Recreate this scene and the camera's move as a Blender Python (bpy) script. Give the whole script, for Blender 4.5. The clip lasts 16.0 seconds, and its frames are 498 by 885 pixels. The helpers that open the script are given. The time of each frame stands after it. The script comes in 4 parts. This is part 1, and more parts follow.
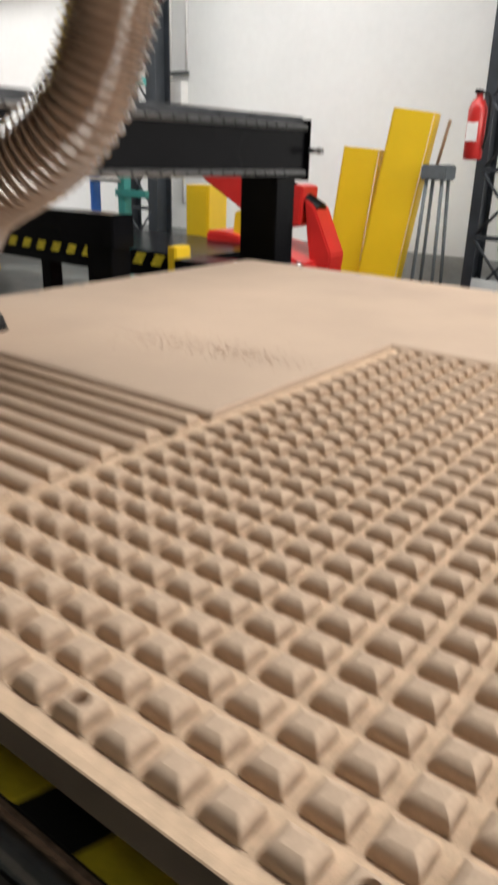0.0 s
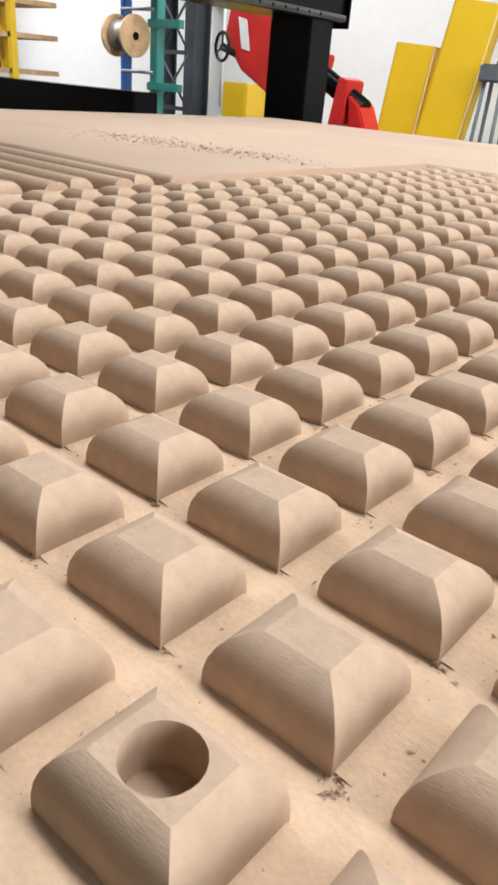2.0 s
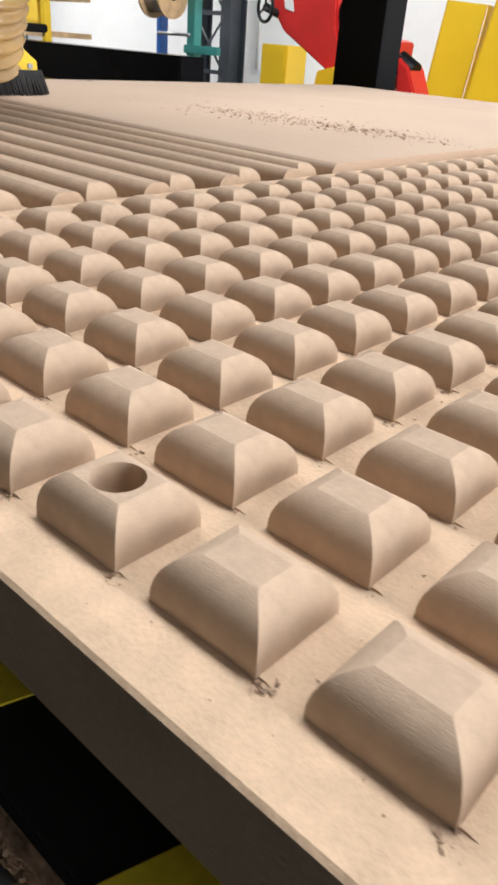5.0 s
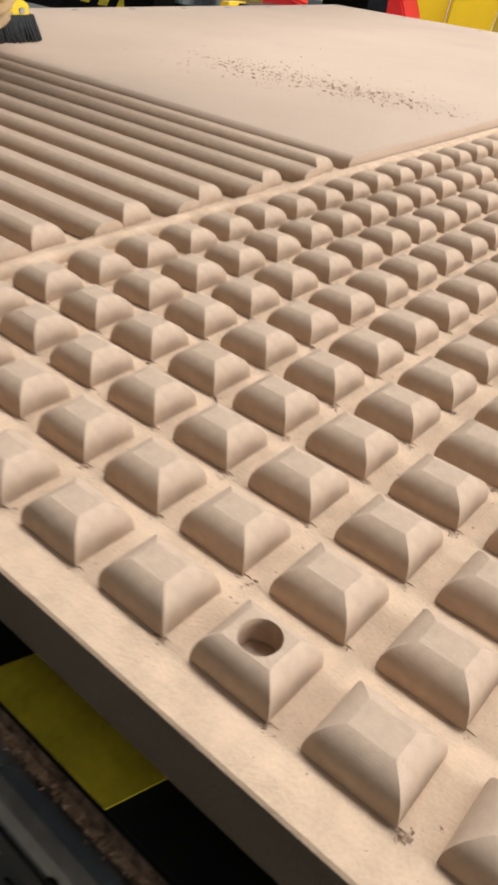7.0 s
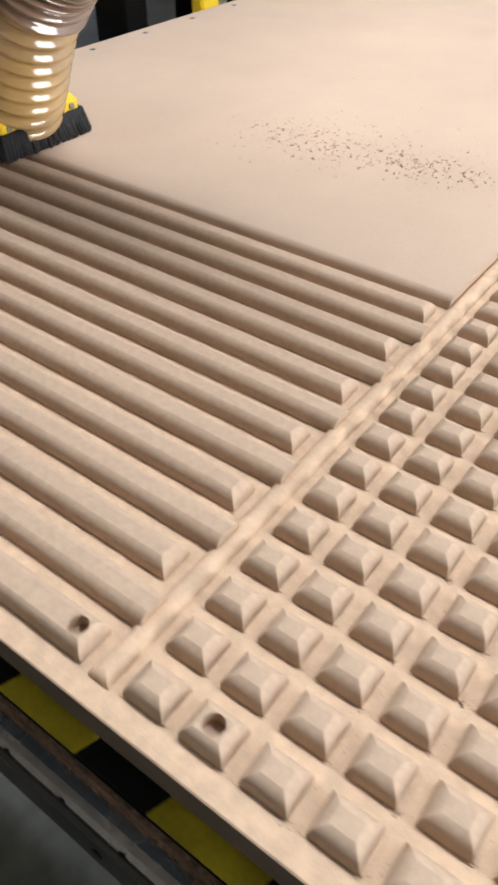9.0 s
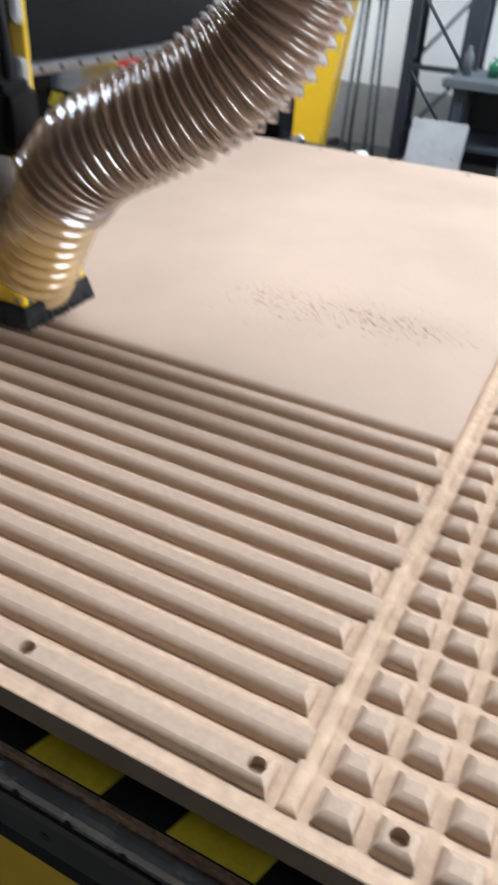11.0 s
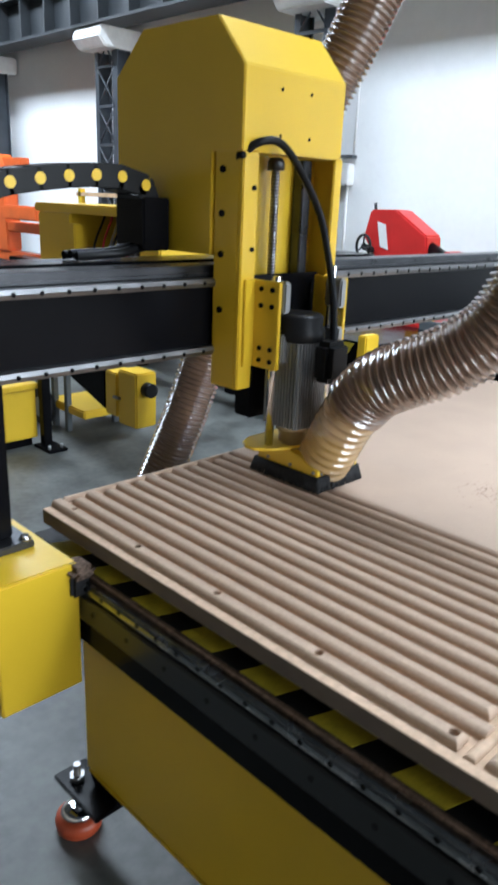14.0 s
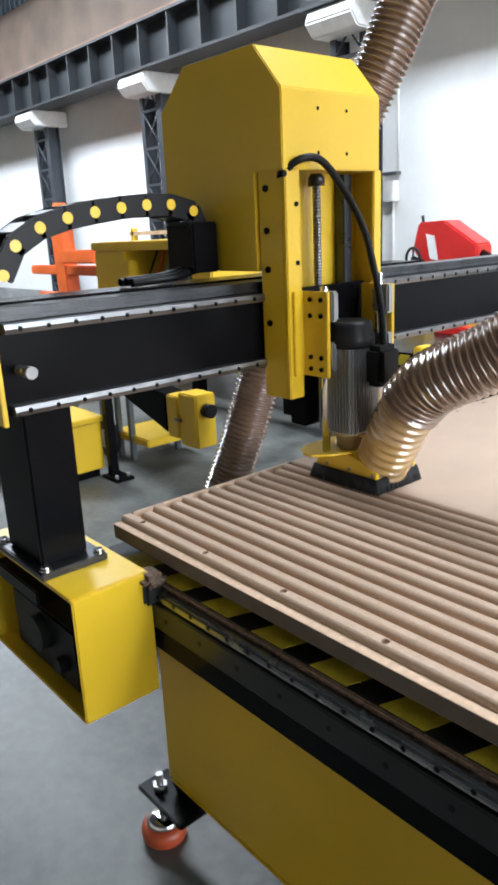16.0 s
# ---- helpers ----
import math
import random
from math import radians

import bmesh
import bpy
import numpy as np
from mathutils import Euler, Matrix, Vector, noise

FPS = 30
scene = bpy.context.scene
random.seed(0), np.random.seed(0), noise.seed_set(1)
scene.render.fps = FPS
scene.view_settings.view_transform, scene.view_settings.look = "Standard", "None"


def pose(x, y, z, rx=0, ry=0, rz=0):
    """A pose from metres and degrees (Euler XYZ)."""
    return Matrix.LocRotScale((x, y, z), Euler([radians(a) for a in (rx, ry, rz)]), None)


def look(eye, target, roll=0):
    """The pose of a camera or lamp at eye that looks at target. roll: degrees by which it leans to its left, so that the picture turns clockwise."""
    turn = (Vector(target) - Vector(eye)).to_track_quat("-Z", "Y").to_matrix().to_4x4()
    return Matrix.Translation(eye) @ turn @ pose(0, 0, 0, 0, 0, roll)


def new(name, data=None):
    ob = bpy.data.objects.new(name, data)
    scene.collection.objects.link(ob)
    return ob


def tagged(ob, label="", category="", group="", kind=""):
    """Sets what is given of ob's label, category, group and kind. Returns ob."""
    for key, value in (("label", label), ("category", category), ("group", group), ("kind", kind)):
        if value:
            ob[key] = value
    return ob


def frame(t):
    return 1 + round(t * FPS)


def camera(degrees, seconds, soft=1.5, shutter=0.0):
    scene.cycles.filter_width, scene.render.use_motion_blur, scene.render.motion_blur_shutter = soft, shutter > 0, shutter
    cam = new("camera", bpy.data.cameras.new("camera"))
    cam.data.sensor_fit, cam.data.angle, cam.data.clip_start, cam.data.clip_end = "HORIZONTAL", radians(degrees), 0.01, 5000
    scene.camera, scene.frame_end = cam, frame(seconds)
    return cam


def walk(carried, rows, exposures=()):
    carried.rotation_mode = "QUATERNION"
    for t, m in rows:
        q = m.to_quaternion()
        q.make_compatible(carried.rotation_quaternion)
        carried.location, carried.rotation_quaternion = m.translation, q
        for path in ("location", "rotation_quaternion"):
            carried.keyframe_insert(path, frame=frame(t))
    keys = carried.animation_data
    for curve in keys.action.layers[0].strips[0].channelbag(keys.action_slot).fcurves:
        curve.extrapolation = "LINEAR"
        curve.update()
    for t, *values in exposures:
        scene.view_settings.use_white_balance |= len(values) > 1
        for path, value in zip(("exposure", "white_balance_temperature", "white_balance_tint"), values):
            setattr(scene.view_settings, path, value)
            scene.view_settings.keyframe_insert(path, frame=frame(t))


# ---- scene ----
cam = camera(37.84, 16.0, soft=3.0, shutter=0.5)
LOOKS = [
    (0.0, (0.6503, -0.2651, 0.4054), (0.0914, 0.4783, 0.0380), 1.60),
    (0.5, (0.6322, -0.0743, 0.1618), (0.0884, 0.6457, -0.2694), 3.31),
    (1.0, (0.6256, -0.0480, 0.1309), (0.0538, 0.6439, -0.3098), 3.22),
    (1.5, (0.6088, -0.0474, 0.1250), (0.0379, 0.6458, -0.3150), 4.23),
    (2.0, (0.5999, -0.0478, 0.1234), (0.0368, 0.6492, -0.3205), 4.86),
    (2.5, (0.5877, -0.0474, 0.1239), (0.0207, 0.6380, -0.3331), 4.93),
    (3.0, (0.5553, -0.0544, 0.1213), (-0.0403, 0.6021, -0.3417), 3.43),
    (3.5, (0.5245, -0.0691, 0.1253), (-0.0713, 0.5726, -0.3576), 3.11),
    (4.0, (0.4862, -0.0867, 0.1261), (-0.1024, 0.5682, -0.3479), 4.11),
    (4.5, (0.4516, -0.0919, 0.1251), (-0.1285, 0.5717, -0.3473), 4.46),
    (6.8, (0.3757, -0.1060, 0.1904), (-0.1200, 0.5438, -0.3858), 5.92),
    (7.0, (0.3751, -0.1237, 0.2174), (-0.1154, 0.5231, -0.3666), 6.23),
    (7.5, (0.3861, -0.1624, 0.3011), (-0.1192, 0.4541, -0.3026), 4.55),
    (8.0, (0.3875, -0.2027, 0.3932), (-0.1270, 0.4207, -0.1955), 4.68),
    (8.5, (0.3205, -0.1817, 0.4546), (-0.1901, 0.3813, -0.1953), 0.49),
    (8.7, (0.2597, -0.1462, 0.4620), (-0.2188, 0.4129, -0.2151), -0.38),
    (10.8, (0.0334, -0.2826, 0.5714), (-0.2730, 0.4510, -0.0352), 4.67),
    (11.0, (0.0321, -0.3113, 0.5906), (-0.3156, 0.4318, 0.0188), 3.75),
    (11.5, (0.1461, -0.3842, 0.6312), (-0.3278, 0.3566, 0.1551), 2.26),
    (12.0, (0.3615, -0.4458, 0.6635), (-0.2267, 0.2479, 0.2478), 1.37),
    (12.5, (0.5099, -0.5182, 0.6846), (-0.1333, 0.1502, 0.3111), 0.79),
    (13.0, (0.5201, -0.5629, 0.7191), (-0.1415, 0.1136, 0.3957), 1.74),
    (13.5, (0.3906, -0.6663, 0.7389), (-0.2992, -0.0030, 0.4485), 2.18),
    (14.0, (0.2876, -0.7965, 0.7125), (-0.3834, -0.1259, 0.3963), 2.39),
    (14.5, (0.2232, -0.8643, 0.6754), (-0.4258, -0.1812, 0.3406), 0.86),
    (15.0, (0.2501, -0.9023, 0.6866), (-0.4347, -0.2424, 0.3774), 1.50),
    (15.5, (0.3591, -0.8867, 0.6893), (-0.3457, -0.2403, 0.3971), 1.05),
    (16.0, (0.3421, -0.8318, 0.6857), (-0.3951, -0.2175, 0.4044), -2.70),
]
walk(cam, [(t, look(eye, target, roll)) for t, eye, target, roll in LOOKS],
     [(0.0, -0.20, 6850, 10), (0.5, 0.02, 6650, 10), (1.5, 0.12, 6550, 10), (4.5, 0.17, 6500, 10), (7.0, 0.12, 6500, 10), (8.7, 0.20, 6400, 10),
      (11.0, 0.26, 5800, 9), (12.0, 0.28, 5550, 7), (13.0, 0.16, 5550, 6), (14.0, 0.20, 5550, 6), (14.6, 0.43, 5650, 6), (15.5, 0.46, 5850, 7), (16.0, 0.41, 5900, 8)])

# ---- world and light: daylight from roof lights and the open hall end, plus an added fill ----
world = bpy.data.worlds.new("daylight")
scene.world = world
world.use_nodes = True
wn = world.node_tree
sky = wn.nodes.new("ShaderNodeTexSky")
sky.sky_type, sky.sun_disc = "NISHITA", False
sky.sun_elevation, sky.sun_rotation = radians(38), radians(100)
wn.nodes["Background"].inputs[1].default_value = 0.12
wn.links.new(sky.outputs[0], wn.nodes["Background"].inputs[0])
FLOOR, WALL_Y, ROOF = -0.945, 6.6, 6.1


def area_light(name, place, target, sx, sy, watts, colour=(1, 1, 1)):
    lamp = bpy.data.lights.new(name, "AREA")
    lamp.shape, lamp.size, lamp.size_y, lamp.energy, lamp.color = "RECTANGLE", sx, sy, watts, colour
    ob = new(name, lamp)
    ob.matrix_world = look(place, target)
    return ob


area_light("door_daylight", (11.6, 2.0, 2.4), (0, 1.2, 0.2), 7.0, 5.0, 1150, (1.0, 0.985, 0.96))
area_light("roof_light", (-5.0, 2.8, ROOF - 0.12), (-5.0, 2.8, 0), 26.0, 1.6, 1800, (0.97, 0.985, 1.0))
# added fill lamp that brightens the far stretch of white wall
area_light("far_wall_fill", (-14.0, 2.8, ROOF - 0.14), (-14.0, 2.8, 0), 12.0, 1.6, 600, (0.97, 0.985, 1.0))

# ---- materials ----


def material(name, colour, rough=0.6, metal=0.0, vary=0.08, scale=6.0, bump=0.1, bscale=120.0, coat=0.0, spec=0.5, stretch=1.0):
    m = bpy.data.materials.new(name)
    m.use_nodes = True
    nt = m.node_tree
    b = nt.nodes["Principled BSDF"]
    co = nt.nodes.new("ShaderNodeTexCoord")
    n1, n2 = nt.nodes.new("ShaderNodeTexNoise"), nt.nodes.new("ShaderNodeTexNoise")
    n1.inputs["Scale"].default_value, n1.inputs["Detail"].default_value = scale, 5
    n2.inputs["Scale"].default_value, n2.inputs["Detail"].default_value = bscale, 4
    ramp = nt.nodes.new("ShaderNodeValToRGB")
    lo = [max(0, c * (1 - vary * 1.6)) for c in colour]
    hi = [min(1, c * (1 + vary)) for c in colour]
    ramp.color_ramp.elements[0].position, ramp.color_ramp.elements[1].position = 0.3, 0.7
    ramp.color_ramp.elements[0].color, ramp.color_ramp.elements[1].color = (*lo, 1), (*hi, 1)
    mix = nt.nodes.new("ShaderNodeMath")
    mix.operation = "MULTIPLY_ADD"
    mix.inputs[1].default_value = 0.35
    bp = nt.nodes.new("ShaderNodeBump")
    bp.inputs["Strength"].default_value, bp.inputs["Distance"].default_value = bump, 0.004
    link = nt.links.new
    link(co.outputs["Object"], n1.inputs["Vector"])
    mp = nt.nodes.new("ShaderNodeMapping")
    mp.inputs["Scale"].default_value = (1, 1, stretch)
    link(co.outputs["Object"], mp.inputs["Vector"])
    link(mp.outputs["Vector"], n2.inputs["Vector"])
    link(n2.outputs["Fac"], mix.inputs[0])
    link(n1.outputs["Fac"], mix.inputs[2])
    sub = nt.nodes.new("ShaderNodeMath")
    sub.operation = "SUBTRACT"
    sub.inputs[1].default_value = 0.175
    link(mix.outputs[0], sub.inputs[0])
    link(sub.outputs[0], ramp.inputs["Fac"])
    link(ramp.outputs["Color"], b.inputs["Base Color"])
    link(n2.outputs["Fac"], bp.inputs["Height"])
    link(bp.outputs["Normal"], b.inputs["Normal"])
    rr = nt.nodes.new("ShaderNodeMapRange")
    rr.inputs[3].default_value, rr.inputs[4].default_value = max(0.03, rough - 0.09), min(1, rough + 0.09)
    link(n1.outputs["Fac"], rr.inputs[0])
    link(rr.outputs[0], b.inputs["Roughness"])
    b.inputs["Metallic"].default_value = metal
    b.inputs["Coat Weight"].default_value = coat
    b.inputs["Specular IOR Level"].default_value = spec
    return m


def hose_material(name, colour, clear):
    m = material(name, colour, 0.14, 0.0, 0.15, 9, 0.02, 40, 1.0, 0.9)
    nt = m.node_tree
    mixer, see = nt.nodes.new("ShaderNodeMixShader"), nt.nodes.new("ShaderNodeBsdfTransparent")
    see.inputs[0].default_value = (0.93, 0.86, 0.78, 1)
    mixer.inputs[0].default_value = clear
    out = nt.nodes["Material Output"]
    nt.links.new(nt.nodes["Principled BSDF"].outputs[0], mixer.inputs[1])
    nt.links.new(see.outputs[0], mixer.inputs[2])
    nt.links.new(mixer.outputs[0], out.inputs[0])
    return m


MDF = material("mdf", (0.488, 0.360, 0.263), 0.84, 0, 0.05, 150, 0.075, 560, 0, 0.2, 5.0)
MDF_FIELD = material("mdf_dusty_face", (0.495, 0.372, 0.282), 0.82, 0, 0.07, 2.4, 0.04, 420, 0, 0.22)
MDF_CUT = material("mdf_fresh_cut", (0.63, 0.455, 0.315), 0.88, 0, 0.10, 70, 0.16, 620, 0, 0.2)
# sawn MDF edge, its colour taken darker for the shade on this side
MDF_EDGE_SHADED = material("mdf_sawn_edge_shaded", (0.176, 0.14, 0.111), 0.85, 0, 0.1, 14, 0.3, 500, 0, 0.2)
CRUMB = material("mdf_crumbs", (0.38, 0.25, 0.17), 0.9, 0, 0.25, 60, 0.3, 400)
DUST = material("caked_sawdust", (0.155, 0.108, 0.08), 0.95, 0, 0.4, 160, 0.5, 400, 0, 0.1)
YELLOW = material("yellow_powder_coat", (0.72, 0.475, 0.018), 0.36, 0, 0.04, 3, 0.03, 300, 0.15)
YELLOW_TAPE = material("yellow_tape", (0.58, 0.46, 0.032), 0.5, 0, 0.2, 22, 0.05, 200, 0, 0.25)
BLACK_TAPE = material("black_tape", (0.010, 0.010, 0.010), 0.55, 0, 0.2, 8, 0.05, 200, 0, 0.2)
BLACK = material("black_powder_coat", (0.005, 0.005, 0.006), 0.22, 0, 0.15, 4, 0.012, 300, 0, 0.08)
BLACK_PLASTIC = material("black_plastic", (0.009, 0.0092, 0.010), 0.4, 0, 0.15, 8, 0.05, 200, 0, 0.2)
BLACK_SATIN = material("satin_black_paint", (0.018, 0.019, 0.021), 0.32, 0, 0.2, 6, 0.02, 200, 0, 0.5)
BRISTLE = material("black_bristles", (0.012, 0.012, 0.013), 0.8, 0, 0.3, 90, 0.6, 500)
STEEL = material("ground_steel", (0.27, 0.27, 0.275), 0.36, 1, 0.1, 20, 0.05, 300)
DARK_STEEL = material("oiled_steel", (0.07, 0.072, 0.078), 0.3, 0.9, 0.2, 12, 0.08, 200)
RAIL_STEEL = material("worn_rail_steel", (0.30, 0.31, 0.33), 0.26, 1, 0.2, 14, 0.02, 160)
ALU = material("cast_aluminium", (0.36, 0.37, 0.375), 0.42, 0.9, 0.08, 12, 0.08, 250)
CHROME = material("chrome", (0.75, 0.75, 0.76), 0.1, 1, 0.03, 12, 0.0, 100)
BRASS = material("brass", (0.42, 0.35, 0.20), 0.35, 0.8, 0.1, 12, 0.05, 200)
HOSE = hose_material("brown_tinted_hose", (0.205, 0.128, 0.086), 0.07)
HOSE_CLEAR = hose_material("clear_amber_hose", (0.47, 0.31, 0.14), 0.30)
CONCRETE = material("concrete_floor", (0.090, 0.094, 0.086), 0.42, 0, 0.38, 3.0, 0.12, 26, 0, 0.35)
PLASTER = material("white_painted_wall", (0.87, 0.877, 0.875), 0.75, 0, 0.03, 0.9, 0.12, 14)
DADO = material("grey_painted_wall", (0.36, 0.37, 0.37), 0.7, 0, 0.16, 1.5, 0.12, 14)
CREAM = material("cream_cladding", (0.62, 0.54, 0.43), 0.7, 0, 0.06, 1.0, 0.05, 20)
COLUMN = material("dark_blue_steel", (0.035, 0.042, 0.052), 0.5, 0, 0.2, 5, 0.08, 60)
CRANE = material("grey_crane_steel", (0.10, 0.115, 0.125), 0.55, 0, 0.2, 2, 0.1, 40)
GIRDER = material("black_crane_steel", (0.026, 0.030, 0.034), 0.5, 0, 0.25, 2, 0.1, 40)
BROWN_CLAD = material("brown_cladding", (0.17, 0.125, 0.095), 0.7, 0, 0.2, 1.2, 0.1, 30)
RUST = material("rusty_red_rail", (0.30, 0.17, 0.11), 0.7, 0, 0.2, 3, 0.1, 60)
ROOFING = material("grey_roof_sheet", (0.14, 0.155, 0.165), 0.6, 0, 0.15, 2, 0.08, 40)
RED = material("red_paint", (0.55, 0.022, 0.02), 0.38, 0, 0.1, 4, 0.04, 200, 0.1)
ORANGE = material("orange_paint", (0.72, 0.13, 0.02), 0.45, 0, 0.1, 4, 0.04, 200)
ORANGE_RUBBER = material("orange_foot", (0.50, 0.085, 0.03), 0.4, 0, 0.1, 8, 0.04, 200)
TEAL = material("teal_paint", (0.05, 0.30, 0.28), 0.5, 0, 0.1, 5, 0.04, 200)
PLYWOOD = material("plywood_reel", (0.60, 0.40, 0.22), 0.7, 0, 0.15, 12, 0.1, 200)
BLUE = material("blue_wire", (0.02, 0.13, 0.48), 0.4, 0, 0.1, 12, 0.1, 200)
RED_WIRE = material("red_wire", (0.55, 0.03, 0.03), 0.4, 0, 0.1, 12, 0.1, 200)
WHITE = material("white_paint", (0.78, 0.78, 0.77), 0.5, 0, 0.05, 12, 0.05, 200)
GALV = material("galvanised_steel", (0.42, 0.43, 0.43), 0.45, 0.7, 0.12, 9, 0.05, 200)
RUBBER = material("black_rubber", (0.015, 0.015, 0.016), 0.6, 0, 0.2, 9, 0.08, 200)
BLUE_JUG = material("blue_plastic_jug", (0.02, 0.07, 0.20), 0.2, 0, 0.1, 9, 0.02, 50, 0.3)
GREEN = material("green_bottle", (0.03, 0.16, 0.08), 0.25, 0, 0.1, 9, 0.02, 50)
BROWN = material("old_timber", (0.20, 0.11, 0.06), 0.7, 0, 0.2, 9, 0.1, 120)

# ---- mesh helpers ----


def shell(bm, other):
    me = bpy.data.meshes.new("tmp")
    other.to_mesh(me)
    other.free()
    bm.from_mesh(me)
    bpy.data.meshes.remove(me)
    return bm


def box(bm, x0, x1, y0, y1, z0, z1, bevel=0.0, m=None):
    o = bmesh.new()
    bmesh.ops.create_cube(o, size=1)
    for v in o.verts:
        v.co = Vector(((x0 + x1) / 2 + v.co.x * (x1 - x0), (y0 + y1) / 2 + v.co.y * (y1 - y0), (z0 + z1) / 2 + v.co.z * (z1 - z0)))
    if bevel:
        bmesh.ops.bevel(o, geom=list(o.edges), offset=bevel, segments=2, affect="EDGES")
    if m is not None:
        o.transform(m)
    return shell(bm, o)


def rod(bm, a, b, r, seg=16, r2=None, caps=True):
    o = bmesh.new()
    a, b = Vector(a), Vector(b)
    bmesh.ops.create_cone(o, cap_ends=caps, segments=seg, radius1=r, radius2=r if r2 is None else r2, depth=(b - a).length)
    q = (b - a).to_track_quat("Z", "Y").to_matrix().to_4x4()
    o.transform(Matrix.Translation((a + b) / 2) @ q)
    for f in o.faces:
        f.smooth = len(f.verts) == 4
    return shell(bm, o)


def prism(bm, outline, axis, a, b, bevel=0.0):
    """Extrude an outline of 2D points along axis (0 x, 1 y, 2 z) from a to b."""
    o = bmesh.new()

    def at(p, h):
        c = list(p)
        c.insert(axis, h)
        return Vector(c)
    lo, hi = [o.verts.new(at(p, a)) for p in outline], [o.verts.new(at(p, b)) for p in outline]
    n = len(outline)
    o.faces.new(lo), o.faces.new(hi)
    for k in range(n):
        o.faces.new((lo[k], lo[(k + 1) % n], hi[(k + 1) % n], hi[k]))
    bmesh.ops.recalc_face_normals(o, faces=list(o.faces))
    if bevel:
        bmesh.ops.bevel(o, geom=list(o.edges), offset=bevel, segments=2, affect="EDGES")
    return shell(bm, o)


def lathe(bm, profile, centre, seg=24):
    """Turn (radius, height) pairs round the vertical through centre."""
    c = Vector(centre)
    rings = [[bm.verts.new(c + Vector((r * math.cos(2 * math.pi * k / seg), r * math.sin(2 * math.pi * k / seg), h))) for k in range(seg)] for r, h in profile]
    for p, q in zip(rings, rings[1:]):
        for k in range(seg):
            bm.faces.new((p[k], p[(k + 1) % seg], q[(k + 1) % seg], q[k])).smooth = True
    bm.faces.new(rings[-1])
    bm.faces.new(list(reversed(rings[0])))
    return bm


def smooth_path(points, step):
    pts = [Vector(p) for p in points]
    pts = [pts[0] * 2 - pts[1]] + pts + [pts[-1] * 2 - pts[-2]]
    fine = []
    for k in range(1, len(pts) - 2):
        a, b, c, d = pts[k - 1:k + 3]
        for i in range(40):
            t = i / 40
            fine.append(0.5 * ((2 * b) + (c - a) * t + (2 * a - 5 * b + 4 * c - d) * t * t + (3 * b - a - 3 * c + d) * t ** 3))
    fine.append(pts[-2])
    out, gone = [fine[0]], 0.0
    for p, q in zip(fine, fine[1:]):
        length = (q - p).length
        while gone + length >= step:
            p = p + (q - p) * ((step - gone) / length)
            length, gone = (q - p).length, 0.0
            out.append(p.copy())
        gone += length
    return out


def tube(bm, points, radius, seg=16, step=0.01, wave=0.0, pitch=0.02):
    path = smooth_path(points, step)
    side = Vector((0, 0, 1)).cross(path[1] - path[0])
    side = side.normalized() if side.length > 1e-4 else Vector((1, 0, 0))
    rings = []
    for k, p in enumerate(path):
        d = (path[min(k + 1, len(path) - 1)] - path[max(k - 1, 0)]).normalized()
        side = (side - d * side.dot(d)).normalized()
        up = d.cross(side)
        s = abs(((k * step / pitch) % 1.0) * 2 - 1)
        r = radius - wave + wave * 2 * (s * s * (3 - 2 * s)) ** 1.3 if wave else radius
        rings.append([bm.verts.new(p + side * (r * math.cos(2 * math.pi * i / seg)) + up * (r * math.sin(2 * math.pi * i / seg))) for i in range(seg)])
    for p, q in zip(rings, rings[1:]):
        for i in range(seg):
            bm.faces.new((p[i], p[(i + 1) % seg], q[(i + 1) % seg], q[i])).smooth = True
    return bm


def part(name, bm, mat, parent=None, label=""):
    me = bpy.data.meshes.new(name)
    bm.normal_update()
    bm.to_mesh(me)
    bm.free()
    me.materials.append(mat)
    ob = new(name, me)
    if parent:
        ob.parent = parent
    if label:
        ob["label"] = label
    return ob


def thing(name, label, category, at=(0, 0, 0), group=""):
    ob = new(name)
    ob.matrix_world = Matrix.Translation(at)
    ob.empty_display_size = 0.1
    return tagged(ob, label, category, group)


def B():
    return bmesh.new()


# ---- hall ----
tagged(part("floor", box(B(), -24, 12, -10, WALL_Y + 0.3, FLOOR - 0.2, FLOOR), CONCRETE), "smooth grey concrete workshop floor with stains", "floor", kind="structure")
tagged(part("wall_north", box(B(), -24, 12, WALL_Y, WALL_Y + 0.3, FLOOR + 0.5, 3.72), PLASTER), "white painted masonry wall behind the machines", "wall", kind="structure")
tagged(part("wall_dado", box(B(), -24, 12, WALL_Y - 0.004, WALL_Y + 0.3, FLOOR, FLOOR + 0.5), DADO), "grey painted lower band of the wall", "wall", kind="structure")
bm = B()
box(bm, -24, 12, WALL_Y, WALL_Y + 0.3, 3.72, 5.25)
box(bm, -24, 12, WALL_Y, WALL_Y + 0.3, 5.62, ROOF)
tagged(part("wall_upper", bm, BROWN_CLAD), "dark brown sheet cladding above the crane beam", "wall", kind="structure")
# unseen closing wall, made pale to bounce light onto the carriage's south side
tagged(part("wall_south", box(B(), -24, 12, -10.3, -10, FLOOR, ROOF), CREAM), "unseen wall across the hall, cream to bounce light", "wall", kind="structure")
tagged(part("wall_west", box(B(), -24.3, -24, -10, WALL_Y, FLOOR, ROOF), CREAM), "cream end wall of the hall", "wall", kind="structure")
bm = B()
box(bm, 12, 12.3, -10, -1.6, FLOOR, ROOF)
box(bm, 12, 12.3, 5.6, WALL_Y + 0.3, FLOOR, ROOF)
box(bm, 12, 12.3, -1.6, 5.6, 4.95, ROOF)
